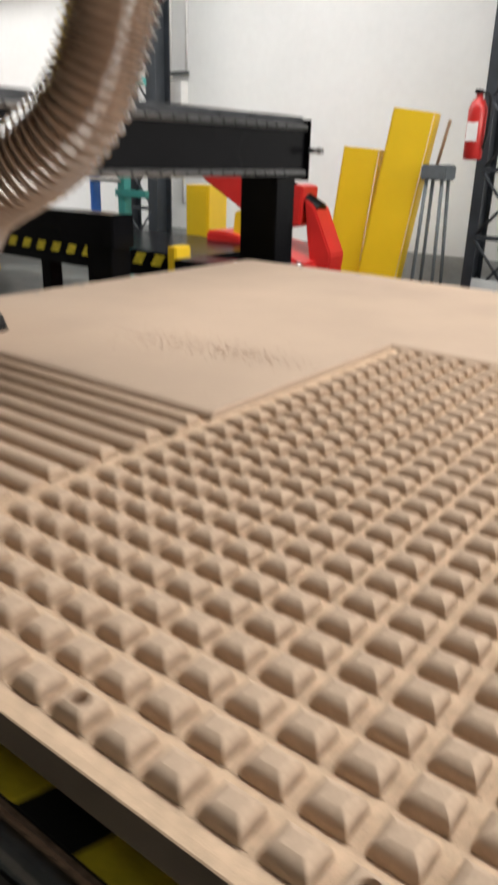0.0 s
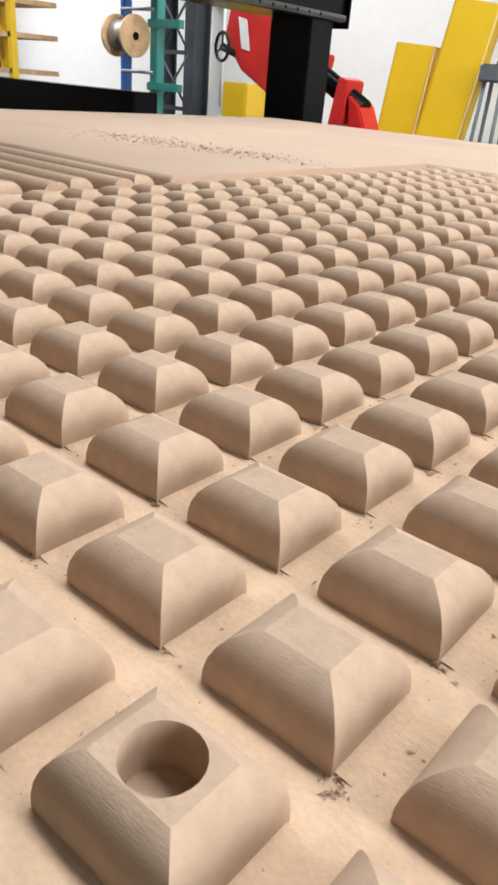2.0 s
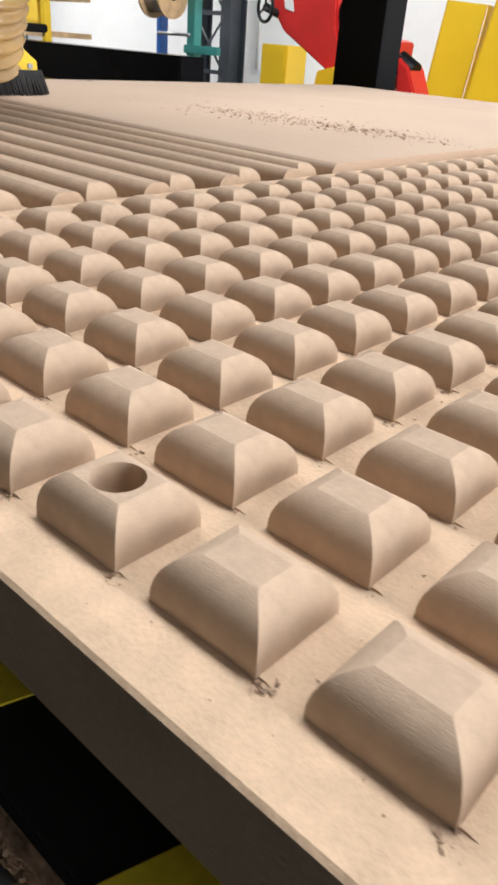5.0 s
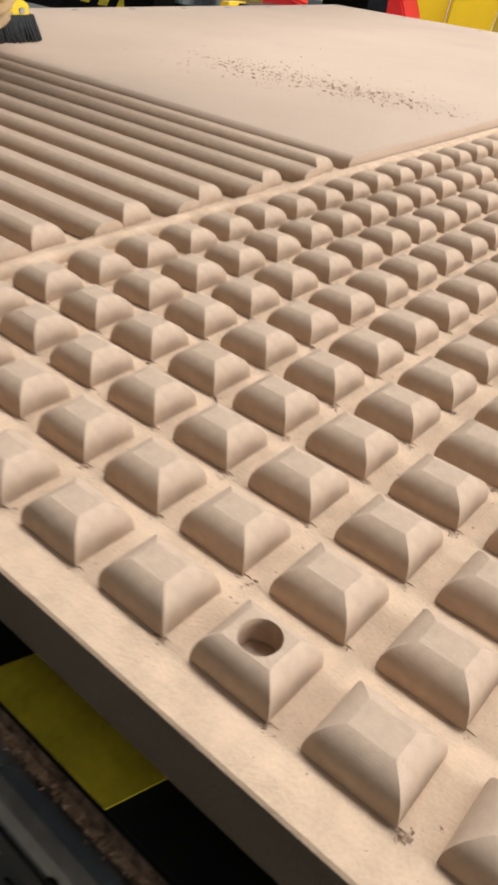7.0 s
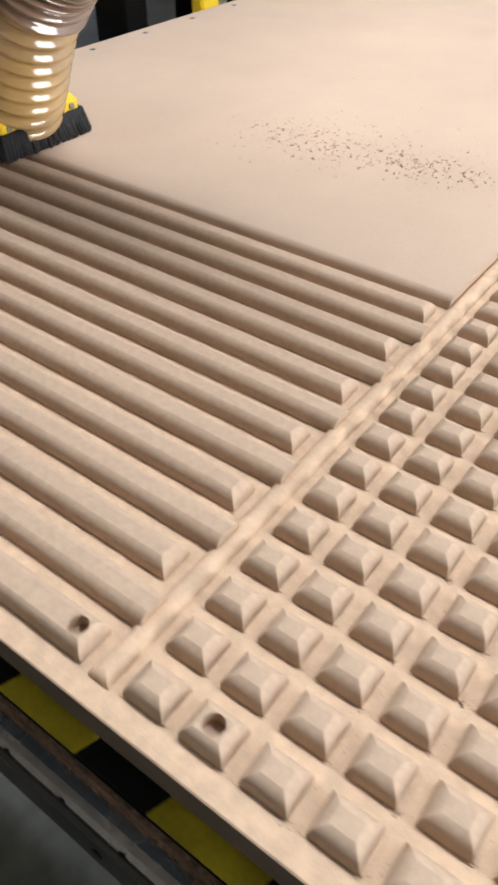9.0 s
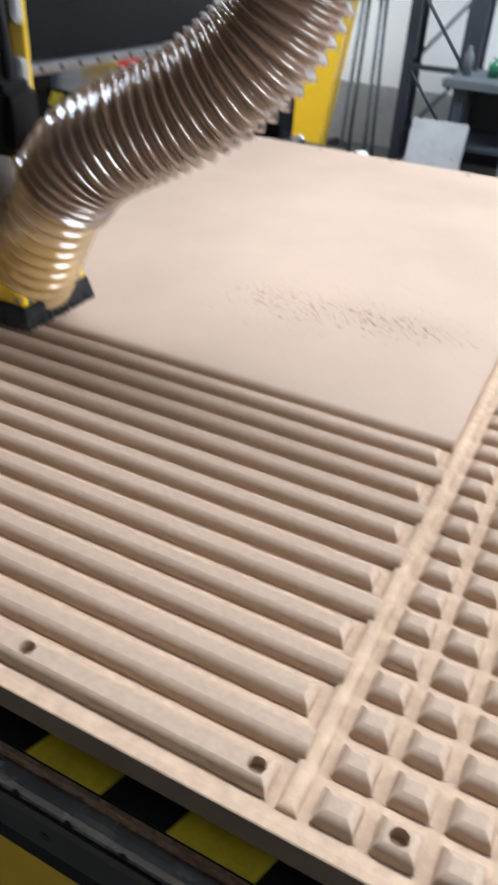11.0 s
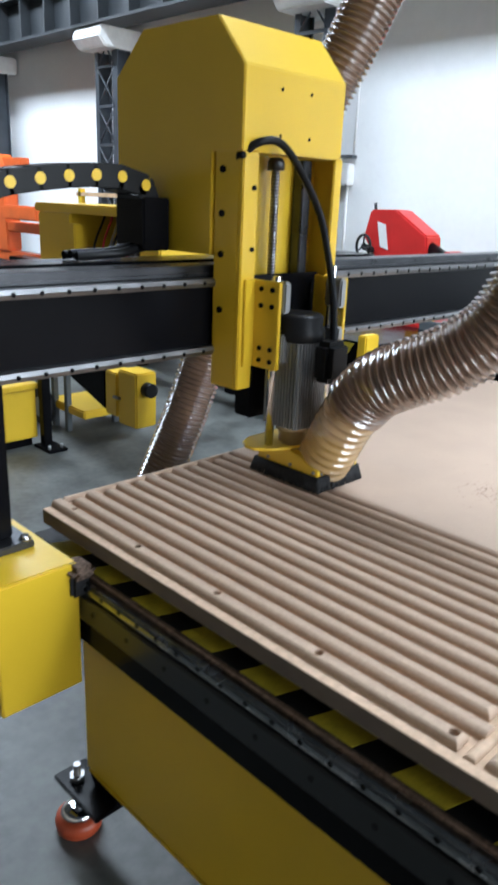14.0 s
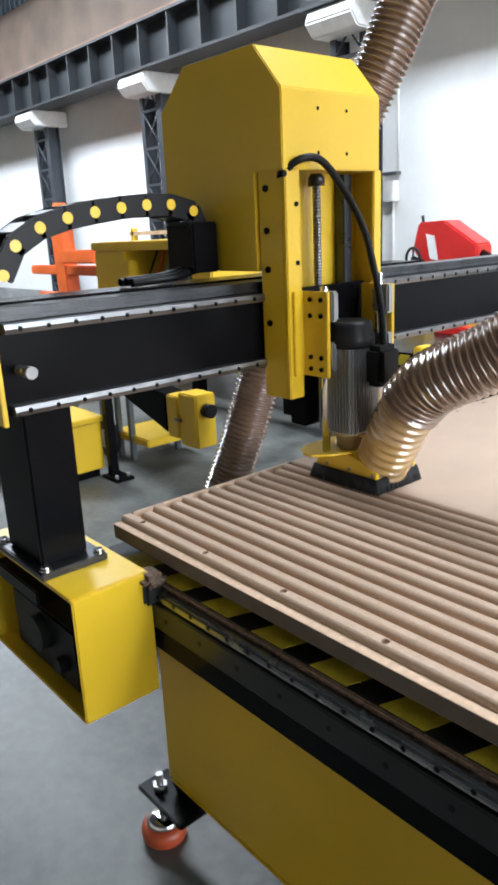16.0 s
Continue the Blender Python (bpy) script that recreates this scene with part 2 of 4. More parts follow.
tagged(part("wall_east", bm, PLASTER), "white end wall round a wide open doorway", "wall", kind="structure")
bm = B()
for y0, y1 in ((-10.3, 2.0), (3.6, WALL_Y + 0.3)):
    box(bm, -24, 12, y0, y1, ROOF, ROOF + 0.12)
for k in range(60):
    box(bm, -24, 12, -10 + k * 0.27, -9.95 + k * 0.27, ROOF - 0.03, ROOF + 0.001) if not 1.9 < -10 + k * 0.27 < 3.7 else None
for x in range(-23, 12, 5):
    box(bm, x, x + 0.16, -10, WALL_Y, ROOF - 0.45, ROOF)
for y in (-8, -4, 0.5, 5.2):
    box(bm, -24, 12, y, y + 0.1, ROOF - 0.6, ROOF - 0.45)
tagged(part("ceiling", bm, ROOFING), "dark corrugated roof sheets on steel rafters", "ceiling", kind="structure")

# clerestory slats in the band over the crane beam
louvre = thing("clerestory", "narrow louvred light band high on the wall", "window", (-6, WALL_Y, 5.25))
tagged(louvre, kind="structure")
bm = B()
for k in range(150):
    box(bm, -18 + k * 0.24, -17.9 + k * 0.24, 0.1, 0.16, 0, 0.37)
part("slat", bm, CRANE, louvre)

crane = thing("crane_beam", "long riveted black steel crane beam with a rusty rail", "crane beam", (-6, 6.0, 3.04))
bm = B()
box(bm, -18, 18, -0.22, 0.22, 0, 0.04)
box(bm, -18, 18, -0.22, 0.22, 0.62, 0.66)
box(bm, -18, 18, -0.02, 0.02, 0.04, 0.62)
for k in range(48):
    box(bm, -18 + k * 0.75, -17.97 + k * 0.75, -0.2, 0.2, 0.04, 0.62)
part("girder", bm, GIRDER, crane)
part("rail", box(B(), -18, 18, -0.05, 0.05, 0.66, 0.76), RUST, crane, "rusty crane rail")
part("walkway", box(B(), -18, 18, 0.15, 0.6, 0.76, 0.81), RUST, crane)


def steel_column(x):
    c = thing("lattice_column", "dark steel lattice column with a white corbel against the white wall", "column", (x, 6.25, FLOOR), "lattice columns")
    for dx in (-0.24, 0.24):
        bm = B()
        w = 0.045 if dx < 0 else 0.075
        box(bm, dx - w, dx + w, -0.12, -0.1, 0, 3.975)
        box(bm, dx - 0.008, dx + 0.008, -0.1, 0.1, 0, 3.975)
        box(bm, dx - w, dx + w, 0.1, 0.12, 0, 3.975)
        part("upright", bm, COLUMN, c)
    for k in range(7):
        z = 0.20 + k * 0.55
        bm = B()
        rod(bm, (-0.22, -0.11, z), (0.22, -0.11, z + 0.52), 0.014, 6)
        rod(bm, (0.22, -0.11, z), (-0.22, -0.11, z + 0.52), 0.014, 6)
        box(bm, -0.22, 0.22, -0.125, -0.1, z + 0.52, z + 0.56)
        part("lacing", bm, COLUMN, c)
    part("corbel", prism(B(), [(-0.36, 3.70), (0.3, 3.70), (0.3, 3.98), (-0.42, 3.98), (-0.48, 3.84)], 0, -0.36, 0.36, 0.02), WHITE, c, "white painted concrete corbel")
    return c


for x in (-1.55, -5.9, -10.05, -13.95):
    steel_column(x)

# ---- milled board ----
PX, PY, KX, KY, H = 0.0503, 0.045, 0.0365, 0.0315, 0.0153
X_LEFT, X_RIGHT, Y_NEAR, Y_FAR = -1.17, 1.25, -0.0215, 2.12
XE = -0.078
NI, NJ, NG = 18, 27, 13
PROFILE = ((0.0, 0.0), (0.0001, 0.0036), (0.0007, 0.0070), (0.0020, 0.0101), (0.0041, 0.0127), (0.0067, 0.0144), (0.0093, H))


def mound(bm, x0, x1, y0, y1, ends=(1, 1), hole=None, jitter=0.0, tight=1.0, rise=1.0):
    """A raised pad with quarter-round flanks and mitred corners. ends: whether it is rounded at x0 and x1. hole: centre x, radius."""
    rings = []
    for d, z in PROFILE:
        d, z = d * (0.78 if hole is not None else tight), z * rise
        a, b = x0 + d * ends[0], x1 - d * ends[1]
        rings.append([bm.verts.new((a, y0 + d, z)), bm.verts.new((b, y0 + d, z)), bm.verts.new((b, y1 - d, z)), bm.verts.new((a, y1 - d, z))])
    if jitter:
        for v in rings[-1]:
            v.co.z += random.uniform(-jitter, jitter)
    for n, (p, q) in enumerate(zip(rings, rings[1:])):
        for k in range(4):
            f = bm.faces.new((p[k], p[(k + 1) % 4], q[(k + 1) % 4], q[k]))
            f.smooth = True
            bm.edges.get((p[k], q[k])).smooth = False
    top = rings[-1]
    if hole is None:
        bm.faces.new(top)
    else:
        c, r, seg = hole, 0.0083, 24
        yc = (y0 + y1) / 2
        ring = [bm.verts.new((c + r * math.cos(2 * math.pi * (k + 0.5) / seg - math.pi * 0.75), yc + r * math.sin(2 * math.pi * (k + 0.5) / seg - math.pi * 0.75), H)) for k in range(seg)]
        low = [bm.verts.new(v.co - Vector((0, 0, 0.0125))) for v in ring]
        q = seg // 4
        for k in range(4):
            bm.faces.new([top[k], top[(k + 1) % 4]] + [ring[((k + 1) * q - i) % seg] for i in range(0, q + 1)])
        for k in range(seg):
            bm.faces.new((ring[(k + 1) % seg], ring[k], low[k], low[(k + 1) % seg])).smooth = True
        bm.faces.new(low)


board = thing("milled_board", "tan MDF board milled with pads, grooves and screw holes", "board", (0, 0, 0))
bm = B()
prism(bm, [(Y_NEAR, -0.002), (Y_NEAR + 0.0012, -0.0008), (-0.013, 0.0), (NJ * PY, 0.0), (NJ * PY, -0.036), (Y_NEAR + 0.01, -0.036)], 0, X_LEFT, X_RIGHT)
slab = part("slab", bm, MDF_CUT, board, "paler freshly cut groove floor")
part("sawn_edge", prism(B(), [(Y_NEAR, -0.002), (Y_NEAR + 0.01, -0.002), (Y_NEAR + 0.01, -0.036), (Y_NEAR, -0.036)], 0, X_LEFT, X_RIGHT), MDF_EDGE_SHADED, board, "sawn edge with shade in its darker colour")
# plain field: two level blocks with a rounded cut edge
bm = B()
XD0, XD1 = -0.0670, -0.0475
YG = NG * PY
edge = [(YG + d, z) for d, z in PROFILE]
prism(bm, edge + [(NJ * PY + 0.03, H), (NJ * PY + 0.03, 0.0)], 0, X_LEFT, XD0)
prism(bm, [(NJ * PY + d, z) for d, z in PROFILE] + [(Y_FAR, H), (Y_FAR, -0.036), (NJ * PY, -0.036)], 0, XD0, X_RIGHT)
prism(bm, [(NJ * PY + 0.03, H), (Y_FAR, H), (Y_FAR, -0.036), (NJ * PY + 0.03, -0.036)], 0, X_LEFT, XD0)
part("plain_field", bm, MDF_FIELD, board)
bm = B()
mound(bm, XD0, XD1, -0.003, NJ * PY + 0.004, (1, 1), None, 0.0, 0.85, 0.46)
part("divider", bm, MDF_CUT, board, "low pale dividing ridge")
for j in range(NG):
    bm = B()
    y0 = j * PY
    if j % 2 == 0:
        if j == 0:
            xs = [XE] + [-0.0937 - 0.2496 * (n + 0.5) for n in range(4)] + [X_LEFT + 0.003]
            for n in range(5):
                mound(bm, xs[n + 1], xs[n], y0, y0 + KY, (0, 1 if n == 0 else 0), -0.0937 - 0.2496 * n)
        else:
            mound(bm, X_LEFT + 0.003, XE, y0, y0 + KY, (0, 1))
    else:
        mound(bm, X_LEFT + 0.020, XD0 + 0.006, y0, y0 + KY, (1, 0))
    bmesh.ops.remove_doubles(bm, verts=list(bm.verts), dist=1e-6)
    part("ridge", bm, MDF, board)
bm = B()
mound(bm, X_LEFT, X_LEFT + 0.0075, KY, YG + 0.002, (0, 0), None, 0.0, 0.5, 0.96)
part("end_rim", bm, MDF, board)
HOLES = {(1, 0), (6, 0), (11, 0), (16, 0)}
variants = []
for k in range(6):
    bm = B()
    mound(bm, -KX, 0, 0, KY, (1, 1), None, 0.0004)
    ob = part("pad", bm, MDF, board)
    variants.append(ob)
bm = B()
mound(bm, -KX, 0, 0, KY, (1, 1), -KX / 2)
drilled = part("drilled_pad", bm, MDF, board, "pad with a round screw hole")
used = set()
rest = B()
for i in range(NI):
    for j in range(NJ):
        spot = Vector((i * PX, j * PY, 0))
        if (i, j) in HOLES or (i < 14 and j < 21):
            src = drilled if (i, j) in HOLES else variants[random.randrange(6)]
            if src in used:
                ob = new(src.name.split(".")[0], src.data)
                ob.parent = board
                if src is drilled:
                    ob["label"] = "pad with a round screw hole"
            else:
                ob = src
                used.add(src)
            ob.location = spot
        else:
            mound(rest, spot.x - KX, spot.x, spot.y, spot.y + KY, (1, 1), None, 0.0004)
tagged(part("far_pad_field", rest, MDF, board), kind="stuff")
# shallow ledges left by the cutter beside the pads
bm = B()
for i in range(NI):
    for j in range(NJ):
        x, y = i * PX, j * PY
        prism(bm, [(x - 0.0005, -0.001), (x - 0.0005, 0.0008), (x + 0.0022, 0.0006), (x + 0.0052, -0.0002), (x + 0.0052, -0.001)], 1, y + 0.001, y + KY - 0.001)
tagged(part("groove_ledge", bm, MDF_CUT, board), kind="stuff")
# screws sunk along the far end of the board
for k in range(9):
    x, y = X_LEFT + 0.03, 0.72 + k * 0.17
    bm = B()
    lathe(bm, ((0.007, H - 0.001), (0.007, H + 0.0006), (0.003, H + 0.0002), (0.001, H + 0.0001)), (x, y, 0), 14)
    part("screw", bm, DARK_STEEL, board)
for k in range(6):
    bm = B()
    lathe(bm, ((0.007, H - 0.001), (0.007, H + 0.0006), (0.003, H + 0.0002), (0.001, H + 0.0001)), (-0.9 + k * 0.25, Y_FAR - 0.03, 0), 14)
    part("screw", bm, DARK_STEEL, board)


def crumb_field(name, label, spots, seed):
    rnd = random.Random(seed)
    bm = B()
    for x, y, z, sx, sy, n, s in spots:
        for k in range(n):
            p = Vector((rnd.gauss(x, sx), rnd.gauss(y, sy), z))
            r = s * rnd.uniform(0.4, 1.5)
            vs = [bm.verts.new(p + Vector((rnd.uniform(-1, 1), rnd.uniform(-1, 1), rnd.uniform(0.0, 0.9))) * r) for i in range(4)]
            for f in ((0, 1, 2), (0, 1, 3), (0, 2, 3), (1, 2, 3)):
                bm.faces.new([vs[i] for i in f])
    return tagged(part(name, bm, CRUMB), label, "sawdust", kind="stuff")


crumb_field("wood_crumbs", "scattered brown MDF crumbs lying on the board",
            [(-0.47, 0.89, H, 0.07, 0.045, 380, 0.0023), (-0.27, 0.915, H, 0.07, 0.03, 420, 0.0024), (-0.36, 0.95, H, 0.15, 0.08, 340, 0.0015)], 3)
rnd = random.Random(8)
spots = []
for i in range(2, 14):
    for j in range(0, 6):
        spots.append((i * PX + rnd.uniform(-0.001, 0.003), j * PY - rnd.uniform(0.0005, 0.003), 0.0, 0.0018, 0.0016, rnd.choice((3, 5, 9, 22)), 0.0009))
        spots.append((i * PX + 0.007, j * PY + 0.015, 0.0, 0.004, 0.012, 8, 0.0007))
        spots.append((i * PX - 0.02, j * PY - 0.006, 0.0, 0.014, 0.004, 3, 0.0005))
crumb_field("groove_crumbs", "fine brown crumbs at the feet of the milled pads", spots, 5)

# ---- machine bed ----
bed = thing("machine_bed", "yellow steel router table with black rail and hazard stripes", "machine table", (0.2, 1.0, FLOOR))
BZ = -FLOOR


def bedpart(name, bm, mat, label=""):
    bm.transform(Matrix.Translation((-0.2, -1.0, BZ)))
    return part(name, bm, mat, bed, label)


bedpart("deck", box(B(), -1.02, 1.4, 0.09, 2.05, -0.095, -0.0365, 0.004), BLACK)
bedpart("stripe_beam", box(B(), -1.20, 1.4, -0.0345, 0.088, -0.16, -0.0705, 0.002), BLACK_TAPE, "black and yellow striped edge beam")
for k in range(16):
    x = -1.12 + k * 0.161
    bm = B()
    prism(bm, [(x, -0.0335), (x + 0.088, -0.0335), (x + 0.122, 0.07), (x + 0.034, 0.07)], 2, -0.0702, -0.0692)
    bedpart("stripe", bm, YELLOW_TAPE, "yellow hazard stripe")
bm = B()
prism(bm, [(-0.0350, -0.0840), (-0.0490, -0.0850), (-0.0545, -0.0890), (-0.0530, -0.0935), (-0.0575, -0.0975), (-0.0575, -0.1045), (-0.0530, -0.1085), (-0.0545, -0.1130), (-0.0500, -0.1170), (-0.0350, -0.1175)], 0, -1.16, 1.4)
rail = bedpart("guide_rail", bm, RAIL_STEEL, "oiled steel guide rail with bolt holes")
for k in range(40):
    bm = B()
    rod(bm, (-1.06 + k * 0.0625, -0.0570, -0.101), (-1.06 + k * 0.0625, -0.0584, -0.101), 0.0052, 12)
    bm.transform(Matrix.Translation((-0.2, -1.0, BZ)))
    part("bolt", bm, BLACK, rail)
bm = B()
prism(bm, [(-0.0350, -0.1200), (-0.0560, -0.1205), (-0.0600, -0.1250), (-0.0600, -0.1800), (-0.0560, -0.1850), (-0.0350, -0.1850)], 0, -1.16, 1.4)
seat = bedpart("rail_seat", bm, BLACK_SATIN)
for k in range(20):
    bm = B()
    rod(bm, (-1.03 + k * 0.125, -0.0598, -0.150), (-1.03 + k * 0.125, -0.0612, -0.150), 0.0060, 12)
    bm.transform(Matrix.Translation((-0.2, -1.0, BZ)))
    part("bolt", bm, BLACK_PLASTIC, seat)
bm = B()
prism(bm, [(-0.0300, -0.1855), (-0.0500, -0.1855), (-0.0500, -0.2450), (-0.0300, -0.2500)], 0, -1.14, 1.4)
bedpart("lower_strip", bm, BLACK)
bm = B()
prism(bm, [(-1.10, -0.165), (1.4, -0.165), (1.4, -0.74), (-1.10, -0.74)], 1, 0.028, 0.088, 0.006)
bedpart("apron", bm, YELLOW, "yellow sheet steel apron")
bedpart("apron_fold", box(B(), -1.09, 1.4, 0.027, 0.085, -0.749, -0.7405, 0.002), YELLOW)
bedpart("cross_tube", box(B(), -1.02, -0.94, 0.09, 2.05, -0.22, -0.0955, 0.005), BLACK)
bedpart("far_apron", box(B(), -1.0, 1.4, 2.0, 2.1, -0.60, -0.0955, 0.005), YELLOW)
for x, y in ((-1.12, 0.03), (1.2, 0.03), (-0.95, 2.05), (1.2, 2.05)):
    bedpart("foot_bracket", box(B(), x - 0.055, x + 0.15, y - 0.06, y + 0.04, -0.800, -0.784, 0.003), BLACK)
    bedpart("foot_gusset", prism(B(), [(x + 0.03, -0.7495), (x + 0.15, -0.7495), (x + 0.15, -0.784), (x + 0.05, -0.784)], 1, y + 0.0, y + 0.05, 0.003), BLACK)
    bm = B()
    rod(bm, (x, y - 0.02, -0.875), (x, y - 0.02, -0.735), 0.010, 14)
    rod(bm, (x, y - 0.02, -0.784), (x, y - 0.02, -0.768), 0.021, 6)
    rod(bm, (x, y - 0.02, -0.818), (x, y - 0.02, -0.802), 0.021, 6)
    bedpart("foot_screw", bm, STEEL)
    bm = B()
    lathe(bm, ((0.046, -0.893), (0.048, -0.887), (0.038, -0.876), (0.018, -0.870)), (x, y - 0.02, 0), 24)
    bedpart("foot_plate", bm, CHROME, "chromed foot cup")
    bm = B()
    lathe(bm, ((0.052, -0.944), (0.061, -0.937), (0.064, -0.918), (0.060, -0.901), (0.048, -0.894)), (x, y - 0.02, 0), 28)
    bedpart("rubber_foot", bm, ORANGE_RUBBER, "orange rubber foot")
ledge = part("sawdust_ledge", prism(B(), [(-0.0349, -0.0720), (-0.0349, -0.0838), (-0.0405, -0.0838), (-0.0375, -0.0760)], 0, -1.0, 1.4), DUST)
tagged(ledge, "caked brown sawdust lying along the steel rail", "sawdust", kind="stuff")
crumb_field("rail_sawdust", "loose brown sawdust lying along the rail", [(-1.0 + k * 0.03, -0.0375, -0.0775, 0.02, 0.0022, 520, 0.0012) for k in range(78)] + [(0.09, -0.040, -0.076, 0.02, 0.004, 900, 0.0010)], 11)

# ---- gantry ----
GX = -0.188
BEAM_X, LOWER = GX - 0.06, -0.02
gantry = thing("gantry", "black steel gantry with ground rails on yellow end boxes", "gantry", (-0.95 + BEAM_X, 1.0, FLOOR))


def gpart(name, bm, mat, label="", parent=None):
    bm.transform(Matrix.Translation((0.95, -1.0, BZ + LOWER)))
    return part(name, bm, mat, parent or gantry, label)


bm = B()
prism(bm, [(-0.862, 0.352), (-1.06, 0.352), (-1.06, 0.548), (-0.862, 0.548)], 1, -0.275, 2.40, 0.004)
gpart("beam", bm, BLACK, "black box beam")
for z in (0.522, 0.352):
    bm = B()
    prism(bm, [(-0.862, z), (-0.842, z + 0.002), (-0.838, z + 0.012), (-0.842, z + 0.022), (-0.862, z + 0.024)], 1, -0.262, 2.38)
    rr = gpart("linear_rail", bm, STEEL, "ground steel linear rail")
    for k in range(40):
        bm = B()
        rod(bm, (-0.8418, -0.23 + k * 0.063, z + 0.012), (-0.8376, -0.23 + k * 0.063, z + 0.012), 0.0052, 10)
        gpart("rail_bolt", bm, BLACK, "", rr)
bm = B()
box(bm, -1.06, -0.865, -0.27, 2.39, 0.5485, 0.556, 0.002)
box(bm, -0.95, -0.868, -0.27, 2.39, 0.556, 0.574, 0.003)
gpart("rack_cover", bm, DARK_STEEL)
gpart("end_plate", box(B(), -1.09, -0.845, -0.288, -0.277, 0.335, 0.565, 0.002), YELLOW, "yellow end plate")
gpart("end_plate", box(B(), -1.09, -0.845, 2.402, 2.413, 0.335, 0.565, 0.002), BLACK)
for y in (-0.24, 2.41):
    gpart("stop_pin", rod(rod(B(), (-0.85, y, 0.450), (-0.80, y, 0.450), 0.010, 14), (-0.805, y, 0.450), (-0.785, y, 0.450), 0.013, 14), STEEL)
for n, (y0, y1) in enumerate(((-0.24, -0.125), (2.22, 2.35))):
    LOWER = -0.02
    gpart("post", box(B(), -1.05, -0.868, y0, y1, -0.0025, 0.352, 0.005), BLACK, "black box post")
    LOWER = -0.045
    base = gpart("base_plate", box(B(), -1.09, -0.828, y0 - 0.02, y1 + 0.03, 0.0045, 0.0225, 0.003), DARK_STEEL)
    for dx, dy in ((-0.842, y0 - 0.004), (-0.842, y1 + 0.014), (-1.07, y0 - 0.004), (-1.07, y1 + 0.014)):
        bm = B()
        rod(bm, (dx, dy, 0.0225), (dx, dy, 0.026), 0.014, 16)
        rod(bm, (dx, dy, 0.026), (dx, dy, 0.034), 0.0105, 6)
        gpart("bolt", bm, CHROME, "", base)
foot = gpart("foot_box", box(B(), -1.20, -0.712, -0.255, -0.062, -0.006, 0.004, 0.002), YELLOW, "yellow open end box")
gpart("bottom_plate", box(B(), -1.20, -0.712, -0.255, -0.062, -0.30, -0.29, 0.002), YELLOW, "", foot)
gpart("front_plate", box(B(), -0.7115, -0.703, -0.255, -0.062, -0.30, 0.004, 0.003), YELLOW, "", foot)
gpart("rear_plate", box(B(), -1.20, -1.19, -0.255, -0.062, -0.29, -0.006, 0.002), YELLOW, "", foot)
gpart("inner_plate", box(B(), -1.19, -0.714, -0.072, -0.063, -0.29, -0.14, 0.002), YELLOW, "", foot)
bm = B()
box(bm, -1.12, -0.78, -0.225, -0.13, -0.28, -0.12, 0.006)
rod(bm, (-0.95, -0.25, -0.18), (-0.95, -0.14, -0.18), 0.045, 18)
rod(bm, (-0.85, -0.245, -0.225), (-0.85, -0.19, -0.225), 0.02, 14)
box(bm, -1.15, -0.9, -0.25, -0.19, -0.09, -0.05, 0.004)
gpart("drive_motor", bm, BLACK_PLASTIC)
gpart("rail_block", box(B(), -1.15, -0.74, -0.094, -0.066, -0.09, -0.03, 0.003), DARK_STEEL)
gpart("dust_cap", box(B(), -0.745, -0.672, -0.090, -0.030, -0.030, 0.003, 0.013), DUST, "caked brown sawdust on the wiper")
gpart("dust_wiper", box(B(), -0.735, -0.69, -0.085, -0.036, -0.075, -0.018, 0.008), BRISTLE)
bm = B()
box(bm, -1.42, -0.66, 2.21, 2.41, -0.14, 0.0035, 0.005)
gpart("far_foot_box", bm, BLACK)

# ---- spindle carriage ----
head = thing("spindle_carriage", "yellow spindle carriage with a chamfered sheet metal cover", "spindle carriage", (-0.98 + GX, 0.62, 0.56))
NARROW = Matrix.Translation((0, 0.431, 0)) @ Matrix.Diagonal((1, 0.937, 1, 1)) @ Matrix.Translation((0, -0.432, 0))


def hpart(name, bm, mat, label="", parent=None):
    bm.transform(Matrix.Translation((1.0, -0.62, -0.56)) @ NARROW)
    return part(name, bm, mat, parent or head, label)


bm = B()
prism(bm, [(-1.325, 0.58), (-0.936, 0.58), (-0.936, 0.819), (-0.832, 0.819), (-0.832, 1.0), (-0.924, 1.106), (-1.21, 1.106), (-1.325, 1.006)], 1, 0.432, 0.81, 0.003)
cover = hpart("cover", bm, YELLOW, "yellow folded sheet cover")
for y in (0.562, 0.672):
    for z in (0.859, 0.96):
        hpart("screw_hole", rod(B(), (-0.833, y, z), (-0.8308, y, z), 0.0045, 10), BLACK, "", cover)
bm = B()
box(bm, -0.93, -0.845, 0.438, 0.452, 0.255, 0.822, 0.002)
box(bm, -0.846, -0.832, 0.438, 0.492, 0.255, 0.822, 0.003)
hpart("side_channel", bm, YELLOW, "folded yellow side channel")
bm = B()
box(bm, -0.93, -0.845, 0.806, 0.82, 0.255, 0.822, 0.002)
box(bm, -0.846, -0.832, 0.785, 0.82, 0.255, 0.822, 0.003)
hpart("side_channel", bm, YELLOW, "folded yellow side channel")
hpart("back_plate", box(B(), -0.93, -0.918, 0.45, 0.808, 0.255, 0.822, 0.001), YELLOW, "yellow back plate")
for y in (0.52, 0.735):
    hpart("slide_rail", box(B(), -0.918, -0.882, y - 0.018, y + 0.018, 0.30, 0.815, 0.003), DARK_STEEL)
bm = B()
tube(bm, [(-0.885, 0.61, 0.30), (-0.885, 0.61, 0.5), (-0.885, 0.61, 0.81)], 0.011, 14, 0.002, 0.0016, 0.008)
